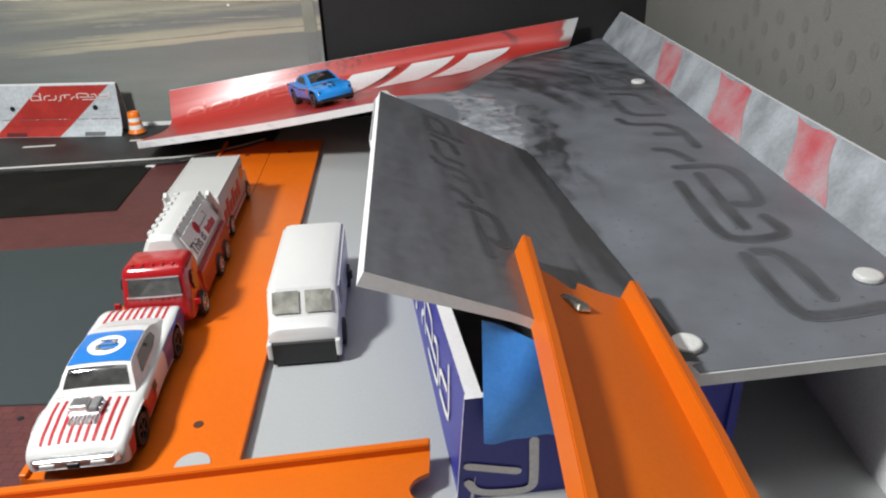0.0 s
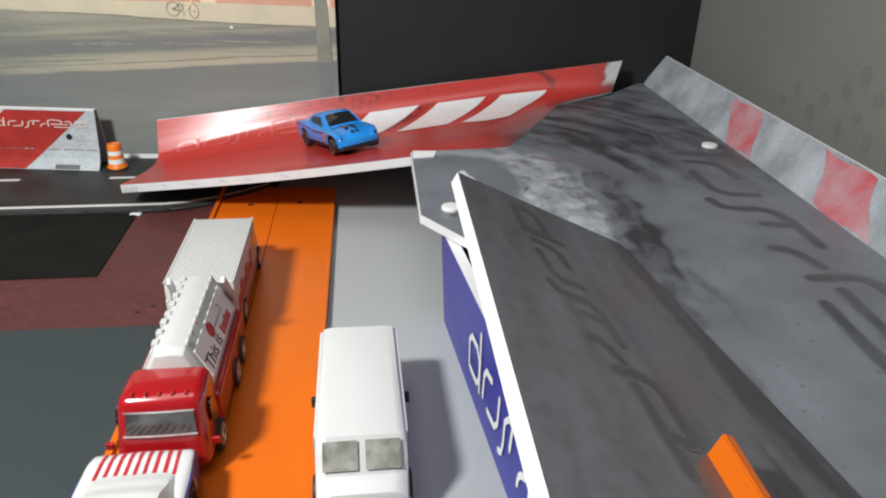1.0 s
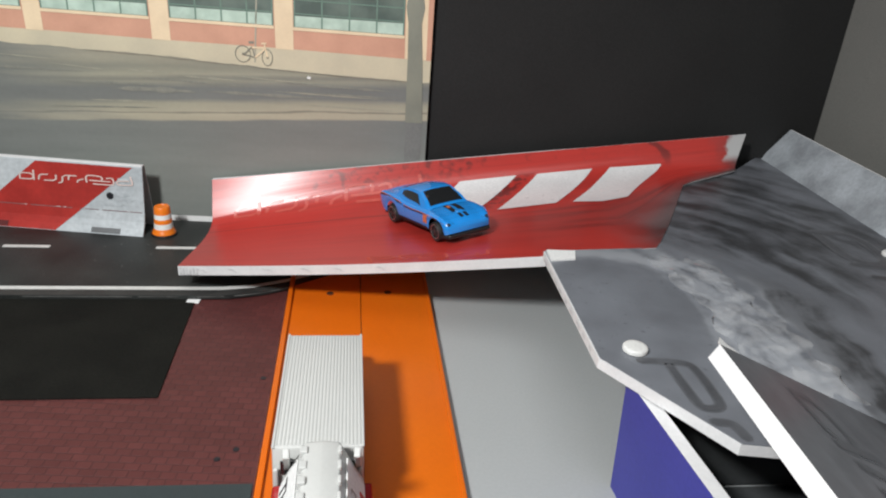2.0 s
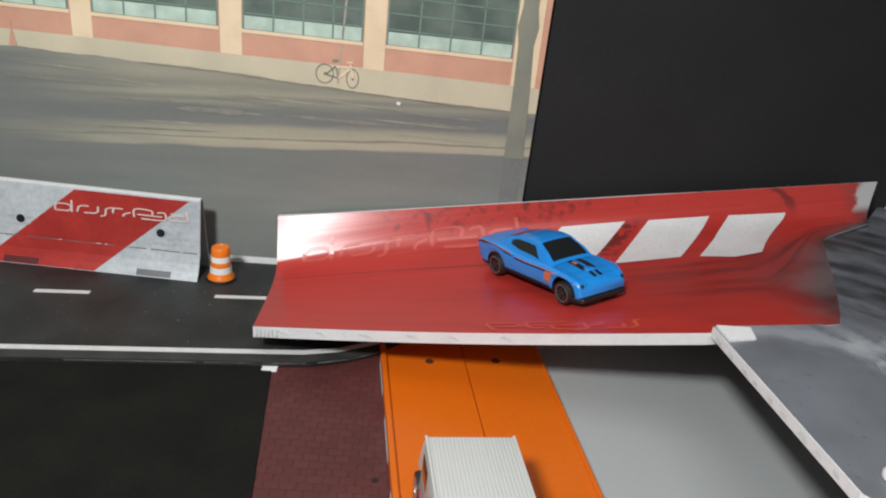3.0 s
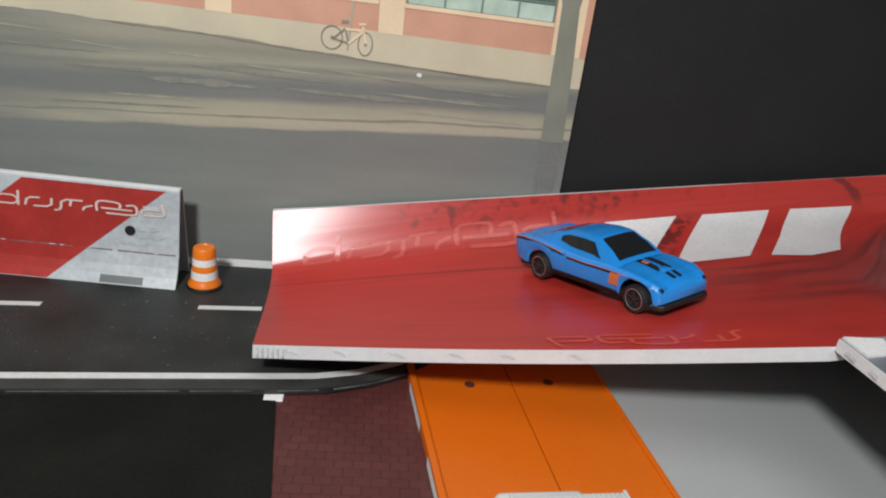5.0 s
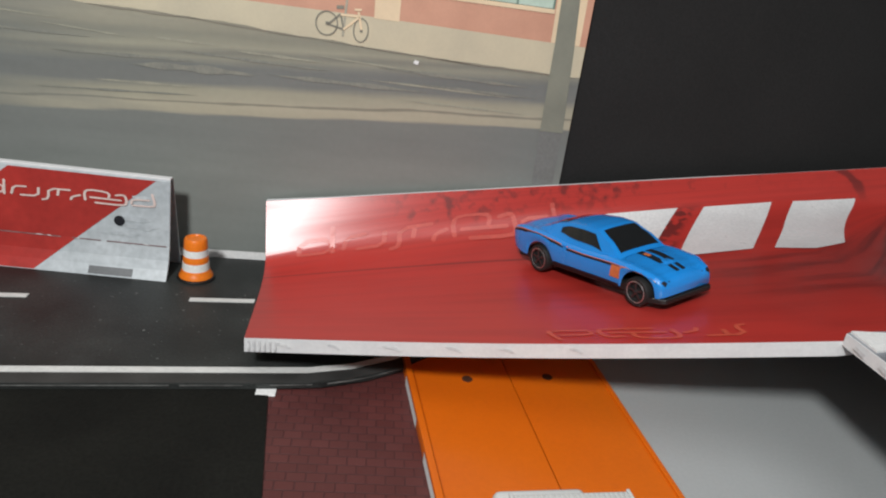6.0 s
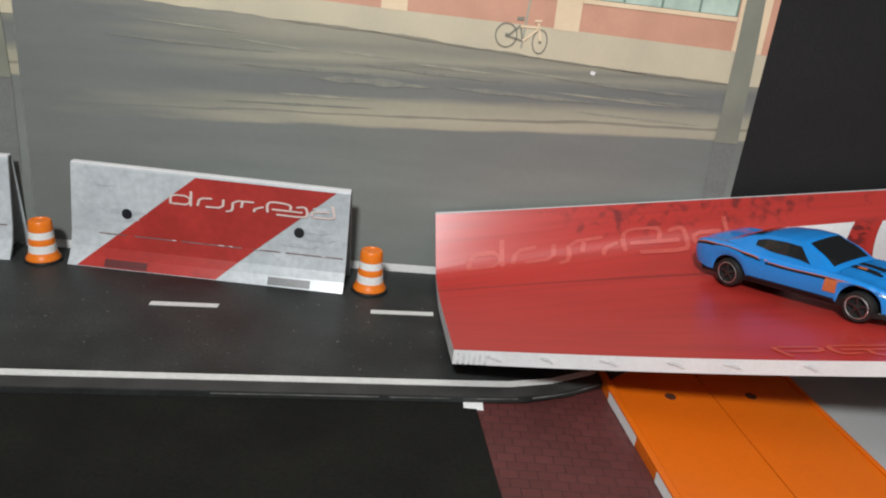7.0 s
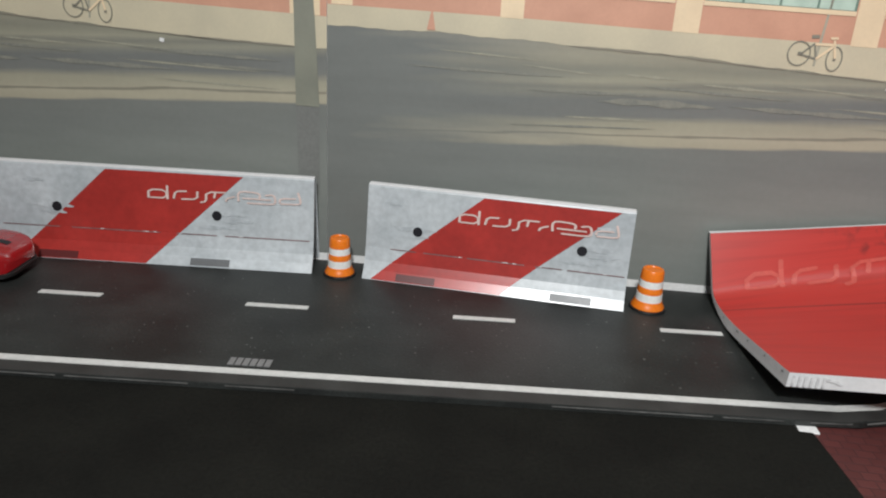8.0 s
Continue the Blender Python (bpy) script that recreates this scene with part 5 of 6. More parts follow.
# clear tape over the joint
def tape_bump(u, v, under=False):
    side, end = 2 * u - 1, 2 * v - 1
    x = 0.0055 + 0.0250 * u + 0.012 * v + 0.0060 * side * abs(side) * noise.noise(Vector((11.0 * v, 3.1 * side, 1.7)))
    y = 0.362 - 0.092 * v + 0.006 * end * abs(end) * noise.noise(Vector((7.0 * u, 2.3 * end, 8.1)))
    # crumples run slantwise over the strip and lie flat at its rim
    rise = 0.5 + 0.5 * noise.noise(Vector((4.0 * u + 2.0 * v, 13.0 * v - 5.0 * u, 0.3)))
    crease = max(0.0, 1 - abs(noise.noise(Vector((3.0 * u + 4.0 * v, 9.0 * v - 7.0 * u, 4.7)))) * 6)
    rim = min(1.0, 9 * min(u, 1 - u, v, 1 - v))
    return (x, y, TOP + 0.0006 + (0.0006 * rise + 0.0008 * crease * crease) * rim)


clear = tagged(part("clear_tape", bm_grid(tape_bump, steps(0, 1, 26), steps(0, 1, 60)), CLEAR_TAPE, smooth=80), "crumpled clear sticky tape over the board joint", "tape")
clear.visible_shadow = False


# ---- barriers and drums on the road ----
def barrier(m, label, L=0.1012, trim=0.0, stripe=(0.0977, 0.0467, 0.0050, 0.0560)):
    """A folded card barrier: local x along it, the printed face towards -y, its foot at z = 0. trim: how far the print ends before the end."""
    b = thing("road_barrier", m, label, "barrier", "barriers along the road")
    prof = [(0.0, 0.0), (0.0023, 0.0034), (0.0038, 0.0066), (0.0051, 0.0118), (0.0078, 0.0358), (0.0082, 0.0368), (0.0105, 0.0368), (0.0112, 0.0355), (0.0180, 0.0)]

    def face(x, z):
        """The printed face at a height, a hair in front of the card."""
        for (y0, z0), (y1, z1) in zip(prof[:4], prof[1:5]):
            if z <= z1:
                break
        return (x, y0 + (y1 - y0) * (z - z0) / (z1 - z0) - 0.00012, z)

    def shell(pts, t):
        bm = bmesh.new()
        cols = []
        for x in (0, L):
            outer = [bm.verts.new((x, y, z)) for y, z in pts]
            inner = [bm.verts.new((x, y + t, z - (t if 0 < i < len(pts) - 1 else 0))) for i, (y, z) in enumerate(pts)]
            cols.append((outer, inner))
        (o0, i0), (o1, i1) = cols
        for k in range(len(pts) - 1):
            bm.faces.new((o0[k], o1[k], o1[k + 1], o0[k + 1]))
            bm.faces.new((i0[k], i0[k + 1], i1[k + 1], i1[k]))
            bm.faces.new((o0[k], o0[k + 1], i0[k + 1], i0[k]))
            bm.faces.new((o1[k], i1[k], i1[k + 1], o1[k + 1]))
        for k in (0, len(pts) - 1):
            bm.faces.new((o0[k], i0[k], i1[k], o1[k]))
        return bm

    part("front_panel", shell(prof[:6], 0.0008), BARRIER_GREY, b, "grey concrete print")
    part("top_edge", bm_box(0, L, 0.0080, 0.0107, 0.0359, 0.0370, 0.0003), FOAM_WHITE, b, "bare white top edge")
    part("back_panel", shell([(0.0105, 0.0363), (0.0114, 0.0355), (0.0180, 0.0)], -0.0007), BARRIER_GREY, b)

    def quad(name, pts, material, lab, lift=0.0):
        rows = 6
        bm = bmesh.new()
        vs = []
        (bl, br, tr, tl) = pts
        cuts = sorted(set(steps(bl[1], tl[1], rows) + [z for _, z in prof[1:4] if bl[1] < z < tl[1]]))
        for z in cuts:
            f = (z - bl[1]) / (tl[1] - bl[1])
            a, c = bl[0] + (tl[0] - bl[0]) * f, br[0] + (tr[0] - br[0]) * f
            vs.append([bm.verts.new(Vector(face(x, z)) + Vector((0, -lift, 0))) for x in (a, c)])
        for p, q in zip(vs, vs[1:]):
            bm.faces.new((p[0], p[1], q[1], q[0]))
        return part(name, bm, material, b, lab)

    quad("red_stripe", [(L - trim - w, z) for w, z in zip(stripe, (0.0002, 0.0002, 0.0357, 0.0357))], BARRIER_RED, "diagonal red stripe")
    for x, w in ((0.10, 0.10), (0.23, 0.14), (0.40, 0.22), (0.66, 0.10), (0.78, 0.21)):
        quad("crease_mark", [(x * L, 0.0116), ((x + w) * L, 0.0117), ((x + w) * L, 0.0120), (x * L, 0.0120)], CREASE_WEAR, "dark worn crease", 0.0002)
    e = L - trim
    for x, z, w, h in ((e - 0.0905, 0.0205, 0.016, 0.0022), (e - 0.0870, 0.0178, 0.010, 0.0016), (e - 0.0190, 0.0208, 0.013, 0.0018), (e - 0.0160, 0.0182, 0.012, 0.0020), (e - 0.0250, 0.0150, 0.015, 0.0014), (e - 0.0935, 0.0300, 0.008, 0.0016), (e - 0.0130, 0.0290, 0.006, 0.0014)):
        pts = [(x + w * (0.5 + 0.5 * math.cos(a) * (1 + 0.2 * math.sin(3 * a + 70 * x))), z + h * 0.5 * math.sin(a) * (1 + 0.35 * math.sin(5 * a + 90 * x))) for a in steps(0, 2 * math.pi, 22)[:-1]]
        if all(0.001 < p[0] < L - 0.001 for p in pts):
            bm = bmesh.new()
            bm.faces.new([bm.verts.new(Vector(face(*p)) - Vector((0, 0.0001, 0))) for p in pts])
            part("smudge", bm, BARRIER_SMUDGE, b, "grey tyre smudge")
    for x, w in ((0.0640, 0.0014), (0.0470, 0.0022), (0.0430, 0.0012), (0.0330, 0.0012), (0.0090, 0.0016)):
        quad("crease_chip", [(e - x, 0.0118), (e - x + w, 0.0118), (e - x + w, 0.0121), (e - x, 0.01205)], FOAM_WHITE, "white chip on the crease", 0.00025)
    for x in (L - trim - 0.0807, L - trim - 0.0177):
        bm = bmesh.new()
        bm.faces.new([bm.verts.new(Vector(face(x + 0.0019 * math.cos(a), 0.0199 + 0.0019 * math.sin(a))) - Vector((0, 0.0003, 0))) for a in steps(0, 2 * math.pi, 18)[:-1]])
        part("lifting_hole", bm, BLACK_PRINT, b, "dark printed lifting hole")
    quad("slot", [(L - trim - 0.0877, 0.0006), (L - trim - 0.0722, 0.0006), (L - trim - 0.0722, 0.0030), (L - trim - 0.0877, 0.0030)], BARRIER_DARK_RED, "dark printed slot", 0.0003)
    quad("slot", [(L - trim - 0.0277, 0.0006), (L - trim - 0.0122, 0.0006), (L - trim - 0.0122, 0.0030), (L - trim - 0.0277, 0.0030)], BARRIER_DARK, "dark printed slot", 0.0003)
    for k, path in enumerate(GLYPHS):
        part("emblem_stroke", bm_ribbon(path, 0.14, lambda a, c, k=k: tuple(Vector(face(L - 0.0648 + 0.0066 * a, 0.0249 + 0.0042 * c)) - Vector((0, 0.0003 + 0.00001 * k, 0)))), EMBLEM_PALE, b)
    return b


barrier(pose(-0.3360, 0.4578, 0.0030, 0, 0, -3.2), "red and grey printed card barrier standing near the bank")
barrier(pose(-0.5153, 0.4404, 0.0030, 0, 0, 6.0), "longer red and grey printed card barrier farther along the road", 0.1600, 0.0205, (0.0977, 0.0452, 0.0072, 0.0610))


def drum(m):
    d = thing("traffic_drum", m, "small orange and white striped traffic drum with black foot", "traffic drum", "drums between the barriers")
    part("foot", bm_lathe([(0.0070, 0.0), (0.0074, 0.0004), (0.0072, 0.0011), (0.0058, 0.0013)], 28), BLACK_PLASTIC, d, "black rubber foot", smooth=40)
    part("skirt", bm_lathe([(0.0066, 0.0010), (0.0066, 0.0017), (0.0059, 0.0027), (0.0054, 0.0045)], 28), DRUM_ORANGE, d, "flared orange skirt", smooth=50)
    part("band", bm_lathe([(0.0053, 0.0045), (0.0051, 0.0080)], 28), DRUM_WHITE, d, "white band", smooth=50)
    part("band", bm_lathe([(0.0050, 0.0080), (0.0050, 0.0084), (0.0048, 0.0107), (0.0047, 0.0109)], 28), DRUM_ORANGE, d, "orange band", smooth=50)
    part("band", bm_lathe([(0.0048, 0.0109), (0.0046, 0.0140)], 28), DRUM_WHITE, d, "white band", smooth=50)
    part("cap", bm_lathe([(0.0046, 0.0140), (0.0044, 0.0178), (0.0040, 0.0186), (0.0030, 0.0187), (0.0028, 0.0183), (0.0004, 0.0183)], 28), DRUM_ORANGE, d, "orange top", smooth=50)
    return d


first_drum = drum(pose(-0.2255, 0.4580, 0.0030) @ Matrix.Diagonal((.93, .93, 0.86, 1)))
copy_thing(first_drum, pose(-0.3455, 0.4600, 0.0030, 0, 0, 30) @ Matrix.Diagonal((.95, .95, .97, 1)))


# ---- toy cars ----
def outward(fn, off, up=(0, 0, 0.008)):
    """The surface fn lifted by off away from a point inside."""
    def g(t, q):
        p = Vector(fn(t, q))
        e = 0.004
        a = Vector(fn(min(t + e, 1), q)) - Vector(fn(max(t - e, 0), q))
        c = Vector(fn(t, min(q + e, 1))) - Vector(fn(t, max(q - e, -1)))
        n = a.cross(c)
        if n.length < 1e-12:
            return tuple(p)
        n.normalize()
        if n.dot(p - Vector((0, p.y, up[2]))) < 0:
            n = -n
        return tuple(p + n * off)
    return g


def bm_ring(r, fat, x):
    """A thin hoop round the x axis."""
    return bm_grid(lambda u, v: (x + fat * math.cos(2 * math.pi * v), (r + fat * math.sin(2 * math.pi * v)) * math.cos(2 * math.pi * u), (r + fat * math.sin(2 * math.pi * v)) * math.sin(2 * math.pi * u)), steps(0, 1, 24), steps(0, 1, 6))


def wheel(parent, x, y, r, w, side, rim_material):
    """A wheel with its rim as a part of its own; side is +1 or -1."""
    tyre = part("wheel", bm_lathe([(r * 0.6, -w / 2), (r * 0.93, -w / 2), (r, -w * 0.32), (r, w * 0.32), (r * 0.93, w / 2), (r * 0.62, w / 2), (r * 0.58, w * 0.3)], 28, "x"), TYRE, parent, "black plastic wheel", smooth=35)
    tyre.matrix_local = pose(x, y, r, 0, 0, 0 if side > 0 else 180)
    bits = [bm_ring(r * 0.66, r * 0.06, w * 0.45), bm_lathe([(r * 0.18, w * 0.25), (r * 0.17, w * 0.48), (r * 0.05, w * 0.53)], 12, "x")]
    for i in range(5):
        b = bm_box(w * 0.34, w * 0.47, -r * 0.08, r * 0.08, 0, r * 0.62)
        bmesh.ops.transform(b, matrix=pose(0, 0, 0, 72 * i, 0, 0), verts=b.verts)
        bits.append(b)
    part("rim", join(*bits), rim_material, tyre, "small spoked rim")
    part("rim_lip", bm_ring(r * 0.73, r * 0.03, w * 0.49), CHROME if rim_material == RIM_BLACK else TYRE, tyre, "thin bright rim lip" if rim_material == RIM_BLACK else "")
    return tyre


def muscle_car(m, name, label, L, W, paint, rim, low=1.0, boxy=0.0, lip=True, droop=0.0, big=1.0, fwd=0.0, sharp=0.0):
    """A die-cast muscle car: local y runs to its front, z up, wheels on z = 0. Returns the thing with its two surfaces."""
    c = thing(name, m, label, "toy car")
    h = W / 2
    half = table([(0, .82), (.02, .91), (.07, .97), (.2, 1.0), (.45, .965), (.78, 1.0), (.89, .97), (.94, .90), (.97, .82), (.99, .70), (1, .58)])
    if boxy:
        half = table([(0, .90), (.02, .95), (.07, .98), (.2, 1.0), (.45, .965), (.78, 1.0), (.92, .975), (.97, .95), (.99, .92), (1, .86)])
    sh = table([(0, .0112), (.025, .0134), (.09, .0142), (.24, .0145), (.40, .0131), (.55, .0127), (.78, .0126), (.90, .0120), (.95, .0112), (.98, .0102), (1, .0084)])
    tp = table([(0, .0116), (.02, .0138), (.06, .0148), (.22, .0152), (.4, .0142), (.64, .0141), (.8, .0137), (.90, .0127), (.95, .0118), (.98, .0107), (1, .0087)])
    lo = table([(0, .0062), (.03, .0046), (.10, .0036), (.9, .0034), (.97, .0036), (1, .0046)])
    if sharp:
        half = table([(0, .84), (.02, .92), (.07, .97), (.2, 1.0), (.45, .955), (.62, .955), (.82, 1.0), (.90, .975), (.95, .93), (.975, .89), (.99, .85), (1, .79)])
        sh = table([(0, .0112), (.025, .0136), (.09, .0144), (.22, .0147), (.34, .0138), (.42, .0129), (.55, .0125), (.80, .0128), (.90, .0124), (.95, .0117), (.975, .0110), (.99, .0103), (1, .0094)])
        tp = table([(0, .0116), (.02, .0140), (.06, .0149), (.22, .0152), (.4, .0142), (.64, .0138), (.8, .0135), (.90, .0128), (.95, .0120), (.975, .0112), (.99, .0105), (1, .0096)])
    tr, tf, ra = (0.222, 0.872, 0.0064) if sharp else (0.200, 0.815, 0.0070)

    def bottom(t):
        z = lo(t) + droop * 1.1 * min(1.0, 8 * (1 - t))
        for tc_ in (tr, tf):
            d = (t - tc_) * L
            if abs(d) < ra:
                z = max(z, (0.0048 if sharp else 0.0056) + math.sqrt(ra * ra - d * d) - 0.0002)
        return z

    def body(t, q):
        a = abs(q)
        dip = droop * (max(0.0, (t - .72) / .28) ** 1.4 - .9 * max(0.0, 1 - t / .36))
        w, zs, zt, zb = half(t) * h, sh(t) * low - dip, tp(t) * low - dip, bottom(t)
        zb = min(zb, zs - 0.0006)
        hh = zs - zb
        pts = [(0, zt), (w * .30, zt - .0001), (w * .62, zt - .0004), (w * .88, zs + (zt - zs) * .15 + .0002), (w * .975, zs - .0006), (w, zs - hh * .35), (w * .995, zs - hh * .7), (w * .965, zb)]
        u = a * 7
        i = min(int(u), 6)
        f = u - i
        p = [Vector(pts[max(0, min(7, i + d))]) for d in (-1, 0, 1, 2)]
        if i == 0:
            p[0] = Vector((-pts[1][0], pts[1][1]))
        r = 0.5 * (2 * p[1] + (p[2] - p[0]) * f + (2 * p[0] - 5 * p[1] + 4 * p[2] - p[3]) * f * f + (3 * p[1] - p[0] - 3 * p[2] + p[3]) * f ** 3)
        return (math.copysign(r.x, q), (t - .5) * L, r.y)

    ts = sorted(set([0, .008, .02, .04, .07, .1, .93, .95, .965, .98, .99, 1] + steps(.12, .29, 22) + steps(.30, .70, 14) + steps(tf - .112, tf + .112, 26)))
    qs = steps(-1, 1, 40)
    bm = bm_grid(body, ts, qs)
    for t in (0, 1):
        ring = [bm.verts.new(body(t, q)) for q in qs]
        bm.faces.new(ring)
    bmesh.ops.remove_doubles(bm, verts=bm.verts, dist=1e-6)
    part("body", bm, paint, c, smooth=42)
    # cabin
    ht = table([(.10, .0146), (.18, .0164), (.27, .0187), (.34, .0199), (.43, .0203), (.50, .0199), (.57, .0174), (.655, .0136)])
    if boxy:
        ht = table([(.10, .0146), (.18, .0166), (.27, .0192), (.34, .0202), (.45, .0206), (.555, .0202), (.58, .0192), (.655, .0137)])
    gb = table([(.10, .80), (.30, .86), (.55, .87), (.655, .84)])
    gr = table([(.10, .70), (.28, .62), (.50, .64), (.655, .80)])
    if boxy:
        gr = table([(.10, .70), (.28, .63), (.56, .66), (.655, .80)])

    def cabin(t, q):
        t = .10 + .555 * t
        a = abs(q)
        z1, z0 = ht(t) * low + .0004 * boxy + (.0006 * sharp * min(1.0, (.655 - t) * 9, (t - .1) * 9)), min(sh(t) * low + .0002, ht(t) * low)
        wr, wb = gr(t) * h, gb(t) * h
        if a < .6:
            k = a / .6
            x, z = wr * k, z1 - .0006 * k ** 3
        else:
            k = (a - .6) / .4
            x, z = wr + (wb - wr) * k, (z1 - .0006) + (z0 - .0008 - z1 + .0006) * k
        return (math.copysign(x, q), (t + fwd * (t - .1) * 2.4 + .3 * fwd - .5) * L if sharp else (t + fwd - .5) * L, z)

    part("cabin", bm_grid(cabin, steps(0, 1, 36), steps(-1, 1, 40)), paint, c, smooth=38)
    glass = outward(cabin, 0.00022)
    w0, wq = (.855, .52) if boxy else (.755, .50)
    part("windscreen", bm_grid(lambda u, v: glass(w0 + (.96 - w0) * u, (2 * v - 1) * wq), steps(0, 1, 8), steps(0, 1, 12)), GLASS_DARK, c, "dark windscreen", smooth=True)
    part("rear_window", bm_grid(lambda u, v: glass(.15 + .22 * u, (-.50 + 1.0 * v) * (0.92 + .1 * u)), steps(0, 1, 8), steps(0, 1, 12)), GLASS_DARK, c, "dark rear window", smooth=True)
    for s in (-1, 1):
        part("side_window", bm_grid(lambda u, v, s=s: glass(.36 + .46 * u - .10 * v * u, s * (.665 + .20 * (1 - v) * (1 - .45 * max(0.0, 1 - 4 * u)) + .035 * max(0.0, 1 - 4 * u))), steps(0, 1, 14), steps(0, 1, 4)), GLASS_DARK, c, "dark side window", smooth=True)
    part("chassis", bm_box(-h * .86, h * .86, -L * .46, L * .41, 0.0022 + .0008 * sharp, 0.0062, 0.0006), BLACK_PLASTIC, c, "black plastic base")
    if lip:
        nose = [(half(t) * h * .97, (t - .5) * L + .0008) for t in steps(.91, 1, 8)]
        part("splitter", bm_prism(nose + [(-x, y) for x, y in nose[::-1]], 0.0024, 0.0041, 0.0004), BLACK_PLASTIC, c, "black front lip")
    part("tail_panel", bm_box(-h * .70, h * .70, -L * .5022, -L * .496, 0.0098 * low, 0.0119 * low, 0.0004), BLACK_PRINT, c, "black tail panel")
    for s in (-1, 1):
        part("tail_light", bm_box(s * h * .42 - h * .18, s * h * .42 + h * .18, -L * .5035, -L * .499, 0.0104 * low, 0.0112 * low, 0.0002), RED_PRINT, c, "dark red tail light")
        for t in (tr, tf):
            wheel(c, s * (h * .985 - .0024), (t - .5) * L, (0.0056 if t == tr else 0.0053) * big, 0.0048, s, rim)
    return c, body, cabin


def decal(c, name, fn, off, t0, t1, q0, q1, material, label="", n=10, k=4, skew=0.0):
    g = outward(fn, off)
    return part(name, bm_grid(lambda u, v: g(t0 + (t1 - t0) * u + skew * v, q0 + (q1 - q0) * v), steps(0, 1, n), steps(0, 1, k)), material, c, label, smooth=True)


# blue car, part way up the bank
P1, P2 = Vector((-0.1019, 0.4384, 0.0243)), Vector((-0.0794, 0.4019, 0.0323))
Q1 = Vector((-0.0780, 0.4515, 0.0286))
ahead = (P2 - P1).normalized()
left = (Q1 - P1)
left = (left - ahead * left.dot(ahead)).normalized()
upv = (-left).cross(ahead)
mid = (P1 + P2) / 2 + left * 0.0121 - ahead * 0.0014
M_BLUE = Matrix.Translation(mid) @ Matrix((-left, ahead, upv)).transposed().to_4x4() @ pose(0, 0, 0.0, 0, -4.0, -3.5)
blue, bbody, bcabin = muscle_car(M_BLUE, "blue_muscle_car", "bright blue die-cast muscle car with black hood stripes", 0.0690, 0.0268, BLUE_BODY, RIM_BLACK, 0.97, droop=0.0011, big=0.87, fwd=0.058, sharp=1.0)
for s in (-1, 1):
    decal(blue, "hood_stripe", bbody, 0.00015, .748, .885, s * .028, s * .125, BLACK_PRINT, "black hood stripe", 14)
    decal(blue, "hood_stripe", bbody, 0.00015, .912, .960, s * .022, s * .085, BLACK_PRINT, "black hood stripe", 6)
    decal(blue, "side_stripe", bbody, 0.00015, .015, .40, s * .575, s * .622, BLACK_PRINT, "thin black side stripe", 24, 2)
    decal(blue, "side_stripe", bbody, 0.00015, .425, .775, s * .600, s * .648, BLACK_PRINT, "thin black side stripe", 20, 2)
    decal(blue, "side_stripe", bbody, 0.00015, .840, .970, s * .602, s * .630, BLACK_PRINT, "thin black side stripe", 20, 2)
    decal(blue, "side_pinstripe", bbody, 0.00015, .015, .435, s * .548, s * .573, ORANGE_PRINT, "thin orange pinstripe", 24, 2)
    decal(blue, "side_pinstripe", bbody, 0.00015, .440, .965, s * .582, s * .598, ORANGE_PRINT, "thin orange pinstripe", 30, 2)
    decal(blue, "fender_patch", bbody, 0.00018, .728, .788, s * .615, s * .84, ORANGE_PRINT, "orange fender patch", 8, 6, -.012)
    decal(blue, "fender_patch", bbody, 0.00018, .785, .835, s * .615, s * .665, ORANGE_PRINT, "orange fender patch", 8, 3)
    decal(blue, "sill_stripe", bbody, 0.00016, .33, .77, s * .935, s * .995, BLACK_PRINT, "black sill stripe", 16, 2)
    decal(blue, "headlamp", bbody, 0.00014, .985, .998, s * .30, s * .52, BLACK_PRINT, "dark headlamp slot", 4, 4)
decal(blue, "hood_badge", bbody, 0.00025, .775, .812, .045, .105, ORANGE_PRINT, "small orange hood badge", 3, 2)
for s in (-1, 1):
    g = outward(bbody, 0.0002)
    handle = part("door_handle", bm_box(-.0004, .0004, -.0011, .0011, -.0003, .0003, .0002), BLUE_BODY, blue, "tiny raised door handle")
    handle.location = g(.405, s * .56)
part("hood_scoop", bm_box(-.0026, .0026, .0236, .0282, .0106, .0124, 0.0008, 2, (.8, .7)), BLUE_BODY, blue, "raised hood scoop")

# red car at the far end of the road
red_car, rbody, rcabin = muscle_car(pose(-0.4905, 0.4262, 0.0030, 0, 0, -84), "red_sports_car", "glossy red die-cast car parked on the road", 0.0660, 0.0260, RED_BODY, BLACK_PLASTIC)
decal(red_car, "hood_stripe", rbody, 0.00015, .70, .94, -.06, .06, BLACK_PRINT, "dark hood stripe", 12)

# striped race car at the head of the row
race, fbody, fcabin = muscle_car(pose(-0.1064, 0.1490, 0.0028, 0, 0, 186.6), "striped_race_car", "white die-cast race car with red stripes and blue roof", 0.0755, 0.0300, WHITE_BODY, BLACK_PLASTIC, 1.0, 1.0, False, fwd=0.05)
for k in range(9):
    q = -.32 + .08 * k
    decal(race, "hood_stripe", fbody, 0.00015, .735, .96, q - .014, q + .014, RED_PRINT, "red hood stripe", 12, 2)
for k in range(9):
    q = -.32 + .08 * k
    decal(race, "boot_stripe", fbody, 0.00015, .02, .17, q - .016, q + .016, RED_PRINT, "red boot stripe", 5, 2)
for o in [q for q in race.children if q.name.startswith("rear_window")]:
    bpy.data.objects.remove(o)
for o in [q for q in race.children if q.name.startswith("windscreen")]:
    o.data.materials[0] = GLASS_GLINTS
    tagged(o, "dark glossy windscreen with painted pale glints")
